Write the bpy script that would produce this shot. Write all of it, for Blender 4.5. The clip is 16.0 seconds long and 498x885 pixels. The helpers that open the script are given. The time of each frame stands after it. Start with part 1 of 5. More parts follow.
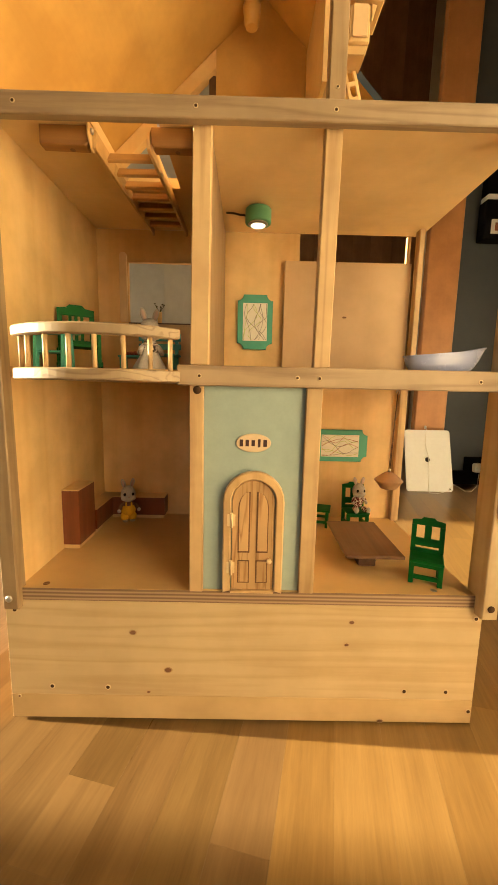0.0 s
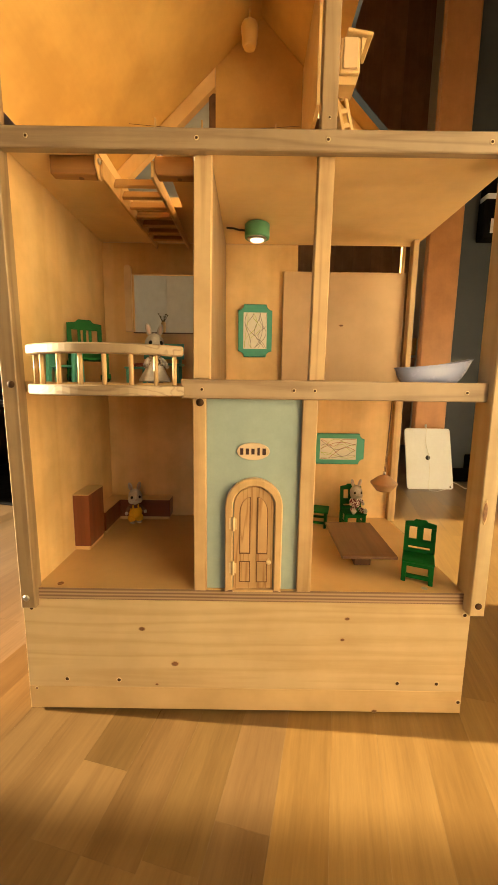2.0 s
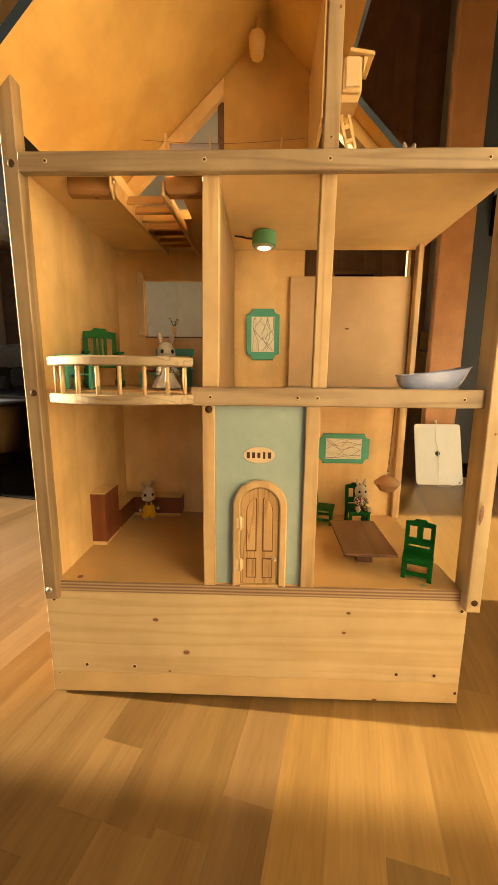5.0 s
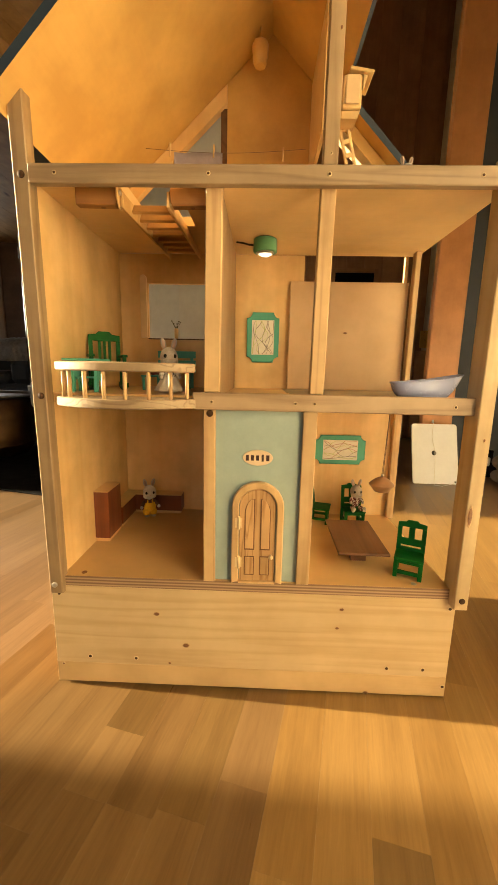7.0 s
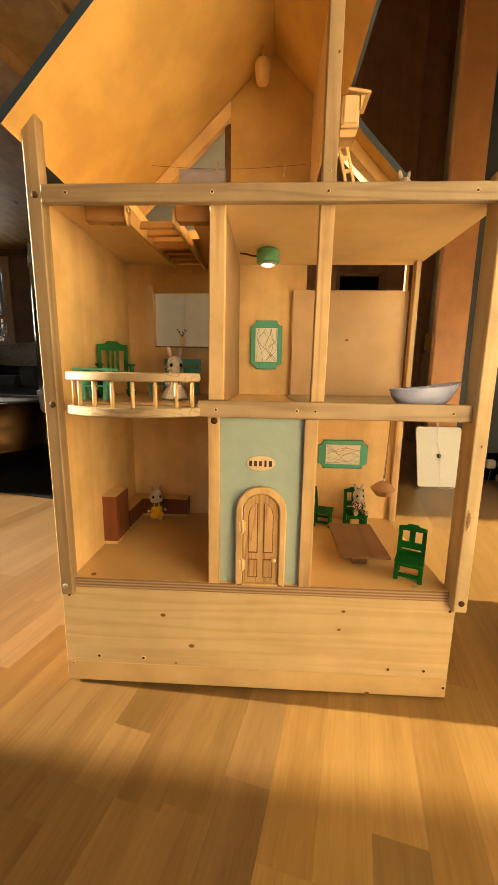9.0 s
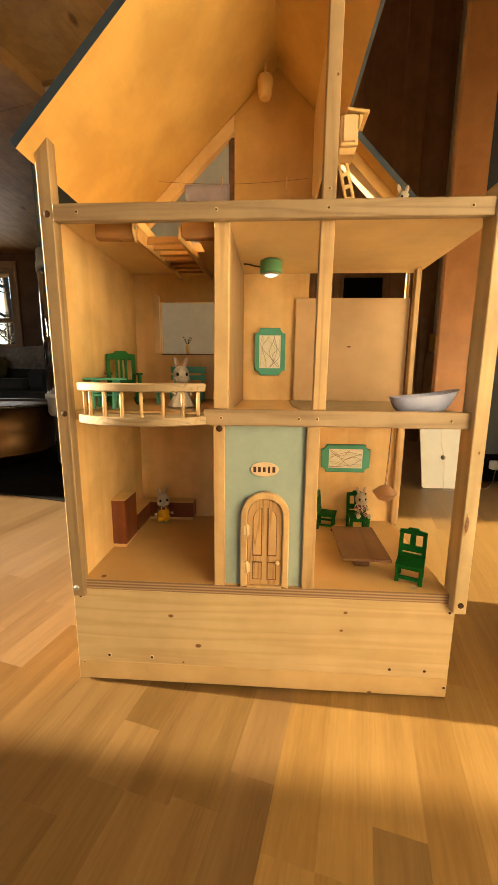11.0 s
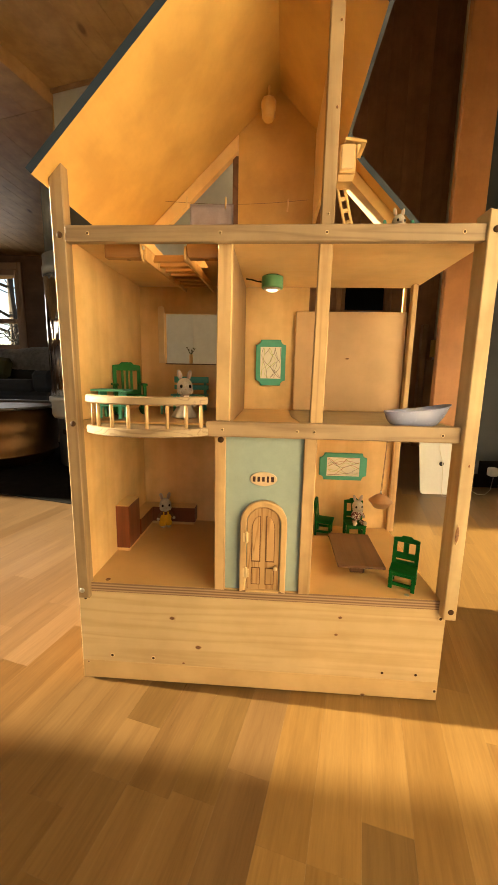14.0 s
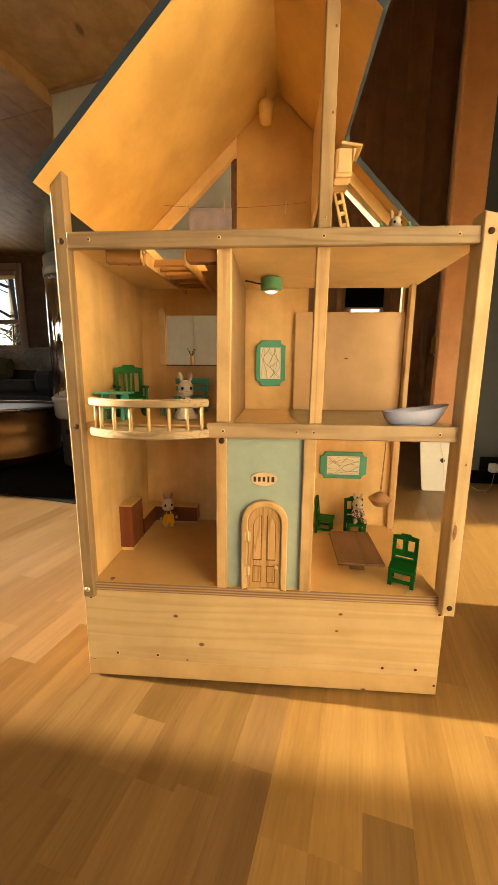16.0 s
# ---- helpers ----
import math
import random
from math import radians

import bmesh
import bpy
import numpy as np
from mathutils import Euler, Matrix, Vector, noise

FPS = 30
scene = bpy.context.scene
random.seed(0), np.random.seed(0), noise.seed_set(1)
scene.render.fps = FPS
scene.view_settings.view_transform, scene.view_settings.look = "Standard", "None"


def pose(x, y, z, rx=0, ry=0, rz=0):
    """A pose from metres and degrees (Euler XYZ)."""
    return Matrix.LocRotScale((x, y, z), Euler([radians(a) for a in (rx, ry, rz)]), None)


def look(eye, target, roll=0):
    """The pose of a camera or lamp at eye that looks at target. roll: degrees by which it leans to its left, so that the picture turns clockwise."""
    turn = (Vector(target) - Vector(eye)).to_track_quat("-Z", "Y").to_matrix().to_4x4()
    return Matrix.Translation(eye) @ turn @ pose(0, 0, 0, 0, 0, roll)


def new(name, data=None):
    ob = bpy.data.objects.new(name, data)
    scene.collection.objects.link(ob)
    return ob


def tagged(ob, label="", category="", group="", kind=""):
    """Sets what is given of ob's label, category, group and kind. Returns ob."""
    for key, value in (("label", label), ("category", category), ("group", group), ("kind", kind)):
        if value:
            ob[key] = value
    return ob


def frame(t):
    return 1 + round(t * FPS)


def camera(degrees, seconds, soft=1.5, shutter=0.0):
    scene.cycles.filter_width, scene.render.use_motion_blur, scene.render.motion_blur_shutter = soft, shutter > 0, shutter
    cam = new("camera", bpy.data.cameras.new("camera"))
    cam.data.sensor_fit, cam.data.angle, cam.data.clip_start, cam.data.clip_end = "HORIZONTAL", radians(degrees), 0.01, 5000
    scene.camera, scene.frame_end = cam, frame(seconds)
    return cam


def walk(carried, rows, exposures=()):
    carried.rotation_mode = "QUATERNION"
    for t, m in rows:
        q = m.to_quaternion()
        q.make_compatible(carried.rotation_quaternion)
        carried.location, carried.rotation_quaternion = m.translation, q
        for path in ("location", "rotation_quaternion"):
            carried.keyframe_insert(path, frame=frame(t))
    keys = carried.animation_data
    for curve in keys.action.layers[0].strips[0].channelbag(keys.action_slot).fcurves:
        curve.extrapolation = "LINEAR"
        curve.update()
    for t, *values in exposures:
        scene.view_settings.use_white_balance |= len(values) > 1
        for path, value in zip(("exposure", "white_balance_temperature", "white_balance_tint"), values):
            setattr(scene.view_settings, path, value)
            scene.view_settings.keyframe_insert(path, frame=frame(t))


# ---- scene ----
cam = camera(67.1, 16.0)
PATH = [
    (0, (-0.004, -0.45, 0.449), (0.013, 1.529, 0.167), 1.3),
    (0.5, (-0.003, -0.464, 0.459), (0.013, 1.512, 0.151), 1.2),
    (1, (-0.001, -0.468, 0.464), (-0.003, 1.506, 0.147), 0.9),
    (1.5, (0.0, -0.473, 0.465), (-0.005, 1.504, 0.162), 0.8),
    (2, (0.0, -0.477, 0.469), (-0.001, 1.5, 0.167), 0.8),
    (2.5, (0.003, -0.481, 0.471), (0.011, 1.496, 0.174), 0.7),
    (3, (0.004, -0.486, 0.475), (0.006, 1.492, 0.175), 0.9),
    (3.5, (0.005, -0.49, 0.479), (-0.011, 1.486, 0.168), 0.9),
    (4, (0.007, -0.494, 0.482), (-0.034, 1.48, 0.165), 0.6),
    (6.5, (0.007, -0.515, 0.501), (-0.063, 1.447, 0.124), 0.6),
    (7, (0.007, -0.52, 0.504), (-0.048, 1.445, 0.136), 1.2),
    (7.5, (0.008, -0.524, 0.508), (-0.049, 1.443, 0.153), 1.5),
    (8, (0.01, -0.528, 0.51), (-0.067, 1.439, 0.152), 1.3),
    (8.5, (0.011, -0.532, 0.511), (-0.072, 1.434, 0.154), 1.0),
    (11, (0.014, -0.553, 0.526), (-0.101, 1.412, 0.171), 0.5),
    (11.5, (0.015, -0.557, 0.529), (-0.114, 1.406, 0.166), 0.6),
    (12, (0.016, -0.561, 0.532), (-0.11, 1.403, 0.176), 0.7),
    (12.5, (0.015, -0.565, 0.535), (-0.1, 1.401, 0.187), 0.9),
    (13, (0.016, -0.568, 0.539), (-0.098, 1.398, 0.192), 1.1),
    (13.5, (0.018, -0.572, 0.542), (-0.107, 1.395, 0.204), 1.2),
    (14, (0.017, -0.575, 0.545), (-0.105, 1.391, 0.197), 1.1),
    (14.5, (0.018, -0.577, 0.546), (-0.115, 1.387, 0.193), 1.0),
    (15, (0.018, -0.58, 0.548), (-0.114, 1.384, 0.195), 0.9),
    (15.5, (0.018, -0.582, 0.55), (-0.118, 1.381, 0.193), 0.6),
    (16, (0.02, -0.584, 0.552), (-0.112, 1.378, 0.191), 0.5),
]
walk(cam, [(t, look(eye, target, roll)) for t, eye, target, roll in PATH],
     exposures=[(0.0, 2.53), (4.0, 2.54), (10.0, 2.58), (16.0, 2.64)])

# ---- light ----
SUN_ELEV, SUN_AZ = 13.0, -3.8          # degrees; the sun's rays run along +x and slightly towards -y
world = bpy.data.worlds.new("sky")
scene.world = world
world.use_nodes = True
sky = world.node_tree.nodes.new("ShaderNodeTexSky")
sky.sky_type = "NISHITA"
sky.sun_disc = False
sky.sun_elevation = radians(SUN_ELEV)
sky.sun_rotation = radians(270.0 + SUN_AZ)
world.node_tree.links.new(sky.outputs[0], world.node_tree.nodes["Background"].inputs[0])
world.node_tree.nodes["Background"].inputs[1].default_value = 0.06

sun_data = bpy.data.lights.new("sun", "SUN")
sun_data.energy, sun_data.angle, sun_data.color = 5.0, radians(0.6), (1.0, 0.80, 0.48)
sun = new("sun", sun_data)
ray = Vector((math.cos(radians(SUN_AZ)), math.sin(radians(SUN_AZ)), -math.tan(radians(SUN_ELEV))))
sun.rotation_euler = ray.to_track_quat("-Z", "Y").to_euler()


def window_light(name, m, width, height, watts, colour):
    data = bpy.data.lights.new(name, "AREA")
    data.shape, data.size, data.size_y, data.energy, data.color = "RECTANGLE", width, height, watts, colour
    lamp = new(name, data)
    lamp.matrix_world = m
    return lamp


# south: unseen warm fill lamp added behind the camera for bounced light; north: sky light in the far window
window_light("window_light_south", look((0.05, -4.55, 1.5), (-0.05, 0, 0.7)), 0.95, 1.6, 1.3, (1.0, 0.60, 0.25))
window_light("window_light_north", look((-3.70, 4.28, 1.35), (-3.2, 0, 0.9)), 0.8, 0.8, 0.9, (1.0, 0.95, 0.88))


# ---- mesh helpers ----
def finish(name, bm, mats, parent=None, label=""):
    mesh = bpy.data.meshes.new(name)
    bmesh.ops.recalc_face_normals(bm, faces=bm.faces[:])
    bm.to_mesh(mesh)
    bm.free()
    for mat in (mats if isinstance(mats, (list, tuple)) else [mats]):
        mesh.materials.append(mat)
    ob = new(name, mesh)
    ob.parent = parent
    if label:
        tagged(ob, label)
    return ob


def part(name, bm, material, parent, label=""):
    return finish(name, bm, material, parent, label)


def thing(name, bm, material, label, category, group="", kind=""):
    return tagged(finish(name, bm, material), label, category, group, kind)


def holder(name, place, label, category, group="", turn=0.0, kind=""):
    ob = new(name)
    ob.empty_display_size = 0.02
    ob.matrix_world = pose(*place, 0, 0, turn)
    return tagged(ob, label, category, group, kind)


def structure(name, bm, material, label=""):
    return tagged(finish(name, bm, material), label, "", "", "structure")


def box(bm, x0, x1, y0, y1, z0, z1, bevel=0.0, m=None, mat=0):
    made = bmesh.ops.create_cube(bm, size=1.0, matrix=Matrix.LocRotScale(
        ((x0 + x1) / 2, (y0 + y1) / 2, (z0 + z1) / 2), None, (abs(x1 - x0), abs(y1 - y0), abs(z1 - z0))))
    verts = made["verts"]
    if bevel > 0:
        edges = list({e for v in verts for e in v.link_edges})
        out = bmesh.ops.bevel(bm, geom=edges, offset=bevel, segments=1, affect="EDGES")
        verts = list({v for f in out["faces"] for v in f.verts})
    if m is not None:
        bmesh.ops.transform(bm, matrix=m, verts=verts)
    if mat:
        for f in {f for v in verts for f in v.link_faces}:
            f.material_index = mat
    return verts


def bm_box(*a, **k):
    bm = bmesh.new()
    box(bm, *a, **k)
    return bm


def prism(bm, pts, a0, a1, axis="y", bevel=0.0, mat=0):
    """A flat outline drawn out along an axis: (x, z) along y, (x, y) along z, (y, z) along x."""
    def at(p, a):
        return {"y": (p[0], a, p[1]), "z": (p[0], p[1], a), "x": (a, p[0], p[1])}[axis]
    low = [bm.verts.new(at(p, a0)) for p in pts]
    high = [bm.verts.new(at(p, a1)) for p in pts]
    n = len(pts)
    faces = [bm.faces.new(low), bm.faces.new(high[::-1])]
    faces += [bm.faces.new((low[i], high[i], high[(i + 1) % n], low[(i + 1) % n])) for i in range(n)]
    verts = low + high
    if bevel > 0:
        edges = [e for f in faces[:2] for e in f.edges]
        bmesh.ops.recalc_face_normals(bm, faces=faces)
        out = bmesh.ops.bevel(bm, geom=list(set(edges)), offset=bevel, segments=1, affect="EDGES")
        verts = list({v for f in out["faces"] for v in f.verts} | {v for v in verts if v.is_valid})
    if mat:
        for f in {f for v in verts for f in v.link_faces}:
            f.material_index = mat
    return verts


def bm_prism(*a, **k):
    bm = bmesh.new()
    prism(bm, *a, **k)
    return bm


def lathe(bm, profile, centre, sides=24, m=None, mat=0):
    """A turned shape: (radius, height) pairs from bottom to top round the z axis."""
    rings, verts = [], []
    for r, h in profile:
        if r < 1e-6:
            ring = [bm.verts.new((0, 0, h))]
        else:
            ring = [bm.verts.new((r * math.cos(2 * math.pi * k / sides), r * math.sin(2 * math.pi * k / sides), h)) for k in range(sides)]
        rings.append(ring)
        verts += ring
    for a, b in zip(rings, rings[1:]):
        for k in range(sides):
            j = (k + 1) % sides
            if len(a) == 1 and len(b) == 1:
                continue
            quad = [a[0]] if len(a) == 1 else [a[k], a[j]]
            quad += [b[0]] if len(b) == 1 else [b[j], b[k]]
            f = bm.faces.new(quad)
            f.smooth, f.material_index = True, mat
    for ring, flip in ((rings[0], True), (rings[-1], False)):
        if len(ring) > 1:
            f = bm.faces.new(ring[::-1] if flip else ring)
            f.material_index = mat
    move = Matrix.Translation(centre) @ (m or Matrix.Identity(4))
    bmesh.ops.transform(bm, matrix=move, verts=verts)
    return verts


def bm_lathe(*a, **k):
    bm = bmesh.new()
    lathe(bm, *a, **k)
    return bm


def tube(bm, pts, r, sides=8, mat=0, taper=1.0):
    pts = [Vector(p) for p in pts]
    rings = []
    for i, p in enumerate(pts):
        d = (pts[min(i + 1, len(pts) - 1)] - pts[max(i - 1, 0)]).normalized()
        side = d.cross(Vector((0, 0, 1)))
        if side.length < 0.01:
            side = d.cross(Vector((1, 0, 0)))
        side.normalize()
        up = side.cross(d)
        rr = r * (1 + (taper - 1) * i / max(1, len(pts) - 1))
        rings.append([bm.verts.new(p + rr * (math.cos(2 * math.pi * k / sides) * side + math.sin(2 * math.pi * k / sides) * up)) for k in range(sides)])
    for a, b in zip(rings, rings[1:]):
        for k in range(sides):
            f = bm.faces.new((a[k], a[(k + 1) % sides], b[(k + 1) % sides], b[k]))
            f.smooth, f.material_index = True, mat
    for ring in (rings[0][::-1], rings[-1]):
        bm.faces.new(ring).material_index = mat


def bm_tube(*a, **k):
    bm = bmesh.new()
    tube(bm, *a, **k)
    return bm


def ball(bm, centre, size, m=None, mat=0, u=16, v=10):
    move = Matrix.Translation(centre) @ (m or Matrix.Identity(4)) @ Matrix.Diagonal((*size, 1))
    rings = []
    for i in range(v + 1):
        s, c = math.sin(math.pi * i / v), math.cos(math.pi * i / v)
        if i in (0, v):
            rings.append([bm.verts.new(move @ Vector((0, 0, c)))])
        else:
            rings.append([bm.verts.new(move @ Vector((s * math.cos(2 * math.pi * k / u), s * math.sin(2 * math.pi * k / u), c))) for k in range(u)])
    for p, q in zip(rings, rings[1:]):
        for k in range(u):
            j = (k + 1) % u
            corners = ([p[0]] if len(p) == 1 else [p[k], p[j]]) + ([q[0]] if len(q) == 1 else [q[j], q[k]])
            f = bm.faces.new(corners)
            f.smooth, f.material_index = True, mat


def arc(cx, cz, r, a0, a1, n):
    return [(cx + r * math.cos(radians(a0 + (a1 - a0) * k / n)), cz + r * math.sin(radians(a0 + (a1 - a0) * k / n))) for k in range(n + 1)]


# ---- materials ----
def base_material(name, rough=0.5, metal=0.0, spec=0.5):
    mat = bpy.data.materials.new(name)
    mat.use_nodes = True
    b = mat.node_tree.nodes["Principled BSDF"]
    b.inputs["Roughness"].default_value, b.inputs["Metallic"].default_value = rough, metal
    b.inputs["Specular IOR Level"].default_value = spec
    return mat, mat.node_tree.nodes, mat.node_tree.links, b


def node(nodes, kind, **values):
    n = nodes.new(kind)
    for key, value in values.items():
        n.inputs[key].default_value = value
    return n


def ramp(nodes, stops):
    r = nodes.new("ShaderNodeValToRGB")
    e = r.color_ramp.elements
    while len(e) < len(stops):
        e.new(0.5)
    for el, (p, c) in zip(e, stops):
        el.position, el.color = p, (*c, 1)
    return r


def mix(nodes, links, a, b, fac, blend="MIX"):
    """Mixes two colours; each may be a socket or a colour, fac a socket or a number."""
    n = nodes.new("ShaderNodeMix")
    n.data_type, n.blend_type = "RGBA", blend
    for sock, value in ((n.inputs["Factor"], fac), (n.inputs["A"], a), (n.inputs["B"], b)):
        if hasattr(value, "links"):
            links.new(value, sock)
        else:
            sock.default_value = (*value, 1) if isinstance(value, tuple) else value
    return n.outputs["Result"]


def coords(nodes, links, scale, jitter=True):
    tc = nodes.new("ShaderNodeTexCoord")
    mp = nodes.new("ShaderNodeMapping")
    mp.inputs["Scale"].default_value = scale
    links.new(tc.outputs["Object"], mp.inputs["Vector"])
    if not jitter:
        return mp.outputs[0]
    info = nodes.new("ShaderNodeObjectInfo")
    mul = nodes.new("ShaderNodeMath")
    mul.operation, mul.inputs[1].default_value = "MULTIPLY", 37.0
    links.new(info.outputs["Random"], mul.inputs[0])
    add = nodes.new("ShaderNodeVectorMath")
    links.new(mp.outputs[0], add.inputs[0])
    links.new(mul.outputs[0], add.inputs[1])
    return add.outputs[0]


def wood(name, light, dark, axis="z", fine=260.0, ring=26.0, rough=0.5, contrast=0.55, vary=0.12, stain=0.25, bump=0.12, coat=0.0, knots=0.0):
    """Sawn or planed wood with its grain along an axis: growth bands, fibres, soft stains."""
    mat, nodes, links, b = base_material(name, rough)
    along = {"x": (0.05, 1, 1), "y": (1, 0.05, 1), "z": (1, 1, 0.05)}[axis]
    vec = coords(nodes, links, along)
    bend = node(nodes, "ShaderNodeTexNoise", Scale=ring * 0.35, Detail=3.0, Roughness=0.55)
    links.new(vec, bend.inputs["Vector"])
    times = nodes.new("ShaderNodeMath")
    times.operation, times.inputs[1].default_value = "MULTIPLY", ring * 0.42
    links.new(bend.outputs["Fac"], times.inputs[0])
    wave = nodes.new("ShaderNodeMath")
    wave.operation, wave.inputs[1].default_value = "PINGPONG", 1.0
    links.new(times.outputs[0], wave.inputs[0])
    fibre = node(nodes, "ShaderNodeTexNoise", Scale=fine, Detail=5.0, Roughness=0.7)
    links.new(vec, fibre.inputs["Vector"])
    grain = mix(nodes, links, wave.outputs[0], fibre.outputs["Fac"], 0.5)
    tone = ramp(nodes, [(0.25, dark), (0.25 + 0.5 * (1.2 - contrast), light)])
    links.new(grain, tone.inputs[0])
    colour = mix(nodes, links, light, tone.outputs[0], contrast)
    soft = node(nodes, "ShaderNodeTexNoise", Scale=9.0, Detail=4.0, Roughness=0.6)
    links.new(coords(nodes, links, (1, 1, 1)), soft.inputs["Vector"])
    blot = ramp(nodes, [(0.35, (1 - stain, 1 - stain * 1.1, 1 - stain * 1.25)), (0.65, (1, 1, 1))])
    links.new(soft.outputs["Fac"], blot.inputs[0])
    colour = mix(nodes, links, colour, blot.outputs[0], 1.0, "MULTIPLY")
    if knots > 0:
        cell = node(nodes, "ShaderNodeTexVoronoi", Scale=knots)
        links.new(coords(nodes, links, tuple(0.45 if c < 1 else 1.0 for c in along)), cell.inputs["Vector"])
        spot = ramp(nodes, [(0.05, (0.25, 0.16, 0.10)), (0.10, (1, 1, 1))])
        links.new(cell.outputs["Distance"], spot.inputs[0])
        colour = mix(nodes, links, colour, spot.outputs[0], 0.8, "MULTIPLY")
    info = nodes.new("ShaderNodeObjectInfo")
    shade = ramp(nodes, [(0.0, (1 - vary, 1 - vary, 1 - vary * 1.2)), (1.0, (1 + vary * 0.6, 1 + vary * 0.6, 1 + vary * 0.5))])
    links.new(info.outputs["Random"], shade.inputs[0])
    colour = mix(nodes, links, colour, shade.outputs[0], 1.0, "MULTIPLY")
    links.new(colour, b.inputs["Base Color"])
    rr = ramp(nodes, [(0.3, (rough * 0.8,) * 3), (0.7, (min(1, rough * 1.2),) * 3)])
    links.new(fibre.outputs["Fac"], rr.inputs[0])
    links.new(rr.outputs[0], b.inputs["Roughness"])
    bmp = node(nodes, "ShaderNodeBump", Strength=bump, Distance=0.0006)
    links.new(grain, bmp.inputs["Height"])
    links.new(bmp.outputs[0], b.inputs["Normal"])
    b.inputs["Coat Weight"].default_value, b.inputs["Coat Roughness"].default_value = coat, 0.25
    return mat


def paint(name, colour, rough=0.45, vary=0.08, scale=60.0, bump=0.08, metal=0.0, coat=0.0, spec=0.5):
    """Brushed or sprayed paint with slight unevenness."""
    mat, nodes, links, b = base_material(name, rough, metal, spec)
    vec = coords(nodes, links, (1, 1, 1))
    n1 = node(nodes, "ShaderNodeTexNoise", Scale=scale, Detail=5.0, Roughness=0.65)
    n2 = node(nodes, "ShaderNodeTexNoise", Scale=scale * 0.15, Detail=3.0)
    links.new(vec, n1.inputs["Vector"])
    links.new(vec, n2.inputs["Vector"])
    both = mix(nodes, links, n1.outputs["Fac"], n2.outputs["Fac"], 0.5)
    tone = ramp(nodes, [(0.3, tuple(c * (1 - vary * 1.6) for c in colour)), (0.7, tuple(min(1, c * (1 + vary)) for c in colour))])
    links.new(both, tone.inputs[0])
    links.new(tone.outputs[0], b.inputs["Base Color"])
    rr = ramp(nodes, [(0.3, (rough * 0.85,) * 3), (0.7, (min(1, rough * 1.2),) * 3)])
    links.new(n1.outputs["Fac"], rr.inputs[0])
    links.new(rr.outputs[0], b.inputs["Roughness"])
    bmp = node(nodes, "ShaderNodeBump", Strength=bump, Distance=0.0005)
    links.new(n1.outputs["Fac"], bmp.inputs["Height"])
    links.new(bmp.outputs[0], b.inputs["Normal"])
    b.inputs["Coat Weight"].default_value = coat
    return mat


def ply_edge(name):
    """The cut edge of plywood: thin layers, light and dark by turns."""
    mat, nodes, links, b = base_material(name, 0.6)
    vec = coords(nodes, links, (1, 1, 1), False)
    sep = nodes.new("ShaderNodeSeparateXYZ")
    links.new(vec, sep.inputs[0])
    mul = nodes.new("ShaderNodeMath")
    mul.operation, mul.inputs[1].default_value = "MULTIPLY", 400.0
    links.new(sep.outputs["Z"], mul.inputs[0])
    n = node(nodes, "ShaderNodeTexNoise", Scale=35.0, Detail=4.0)
    links.new(coords(nodes, links, (0.15, 1, 1)), n.inputs["Vector"])
    add = nodes.new("ShaderNodeMath")
    links.new(mul.outputs[0], add.inputs[0])
    links.new(n.outputs["Fac"], add.inputs[1])
    pp = nodes.new("ShaderNodeMath")
    pp.operation, pp.inputs[1].default_value = "PINGPONG", 1.0
    links.new(add.outputs[0], pp.inputs[0])
    tone = ramp(nodes, [(0.2, (0.20, 0.115, 0.06)), (0.8, (0.42, 0.275, 0.16))])
    links.new(pp.outputs[0], tone.inputs[0])
    links.new(tone.outputs[0], b.inputs["Base Color"])
    return mat


PINE = wood("pine", (0.65, 0.48, 0.265), (0.51, 0.335, 0.158), "x", rough=0.5, contrast=0.52, ring=42, stain=0.14)
PINE_LOW = wood("pine_low_board", (0.66, 0.45, 0.22), (0.54, 0.33, 0.14), "x", rough=0.5, contrast=0.6, ring=24, stain=0.2)
POST_PALE = wood("pale_post_pine", (0.61, 0.455, 0.25), (0.47, 0.315, 0.155), "z", rough=0.5, contrast=0.5, ring=40)
RAIL = wood("rail_pine", (0.40, 0.28, 0.165), (0.23, 0.143, 0.075), "x", rough=0.5, contrast=0.65, ring=46)
# RAIL_UP: same pine, darkened because the front faces catch too much light
RAIL_UP = wood("rail_pine_upright", (0.42, 0.29, 0.16), (0.28, 0.175, 0.09), "z", rough=0.5, contrast=0.6, ring=42)
BALCONY = wood("balcony_pine", (0.37, 0.265, 0.155), (0.21, 0.13, 0.068), "x", rough=0.5, contrast=0.75, ring=60)
PINE_UP = wood("pine_upright", (0.65, 0.44, 0.22), (0.44, 0.255, 0.11), "z", rough=0.5, contrast=0.6, ring=44)
PALE_PINE = wood("pale_pine", (0.80, 0.62, 0.36), (0.70, 0.50, 0.25), "z", rough=0.5, contrast=0.4)
BRACKET = wood("bracket_wood", (0.40, 0.185, 0.05), (0.28, 0.12, 0.03), "x", rough=0.5, contrast=0.7, ring=30)
TREAD = wood("tread_wood", (0.62, 0.34, 0.12), (0.46, 0.22, 0.07), "x", rough=0.5, contrast=0.7, ring=30)
# PARTITION: ply darkened below BIRCH to offset excess light on the upper partition
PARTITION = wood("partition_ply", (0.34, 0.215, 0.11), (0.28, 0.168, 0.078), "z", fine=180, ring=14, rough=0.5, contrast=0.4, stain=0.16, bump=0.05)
PINE_DEEP = wood("pine_deep", (0.66, 0.41, 0.17), (0.50, 0.28, 0.10), "y", rough=0.5)
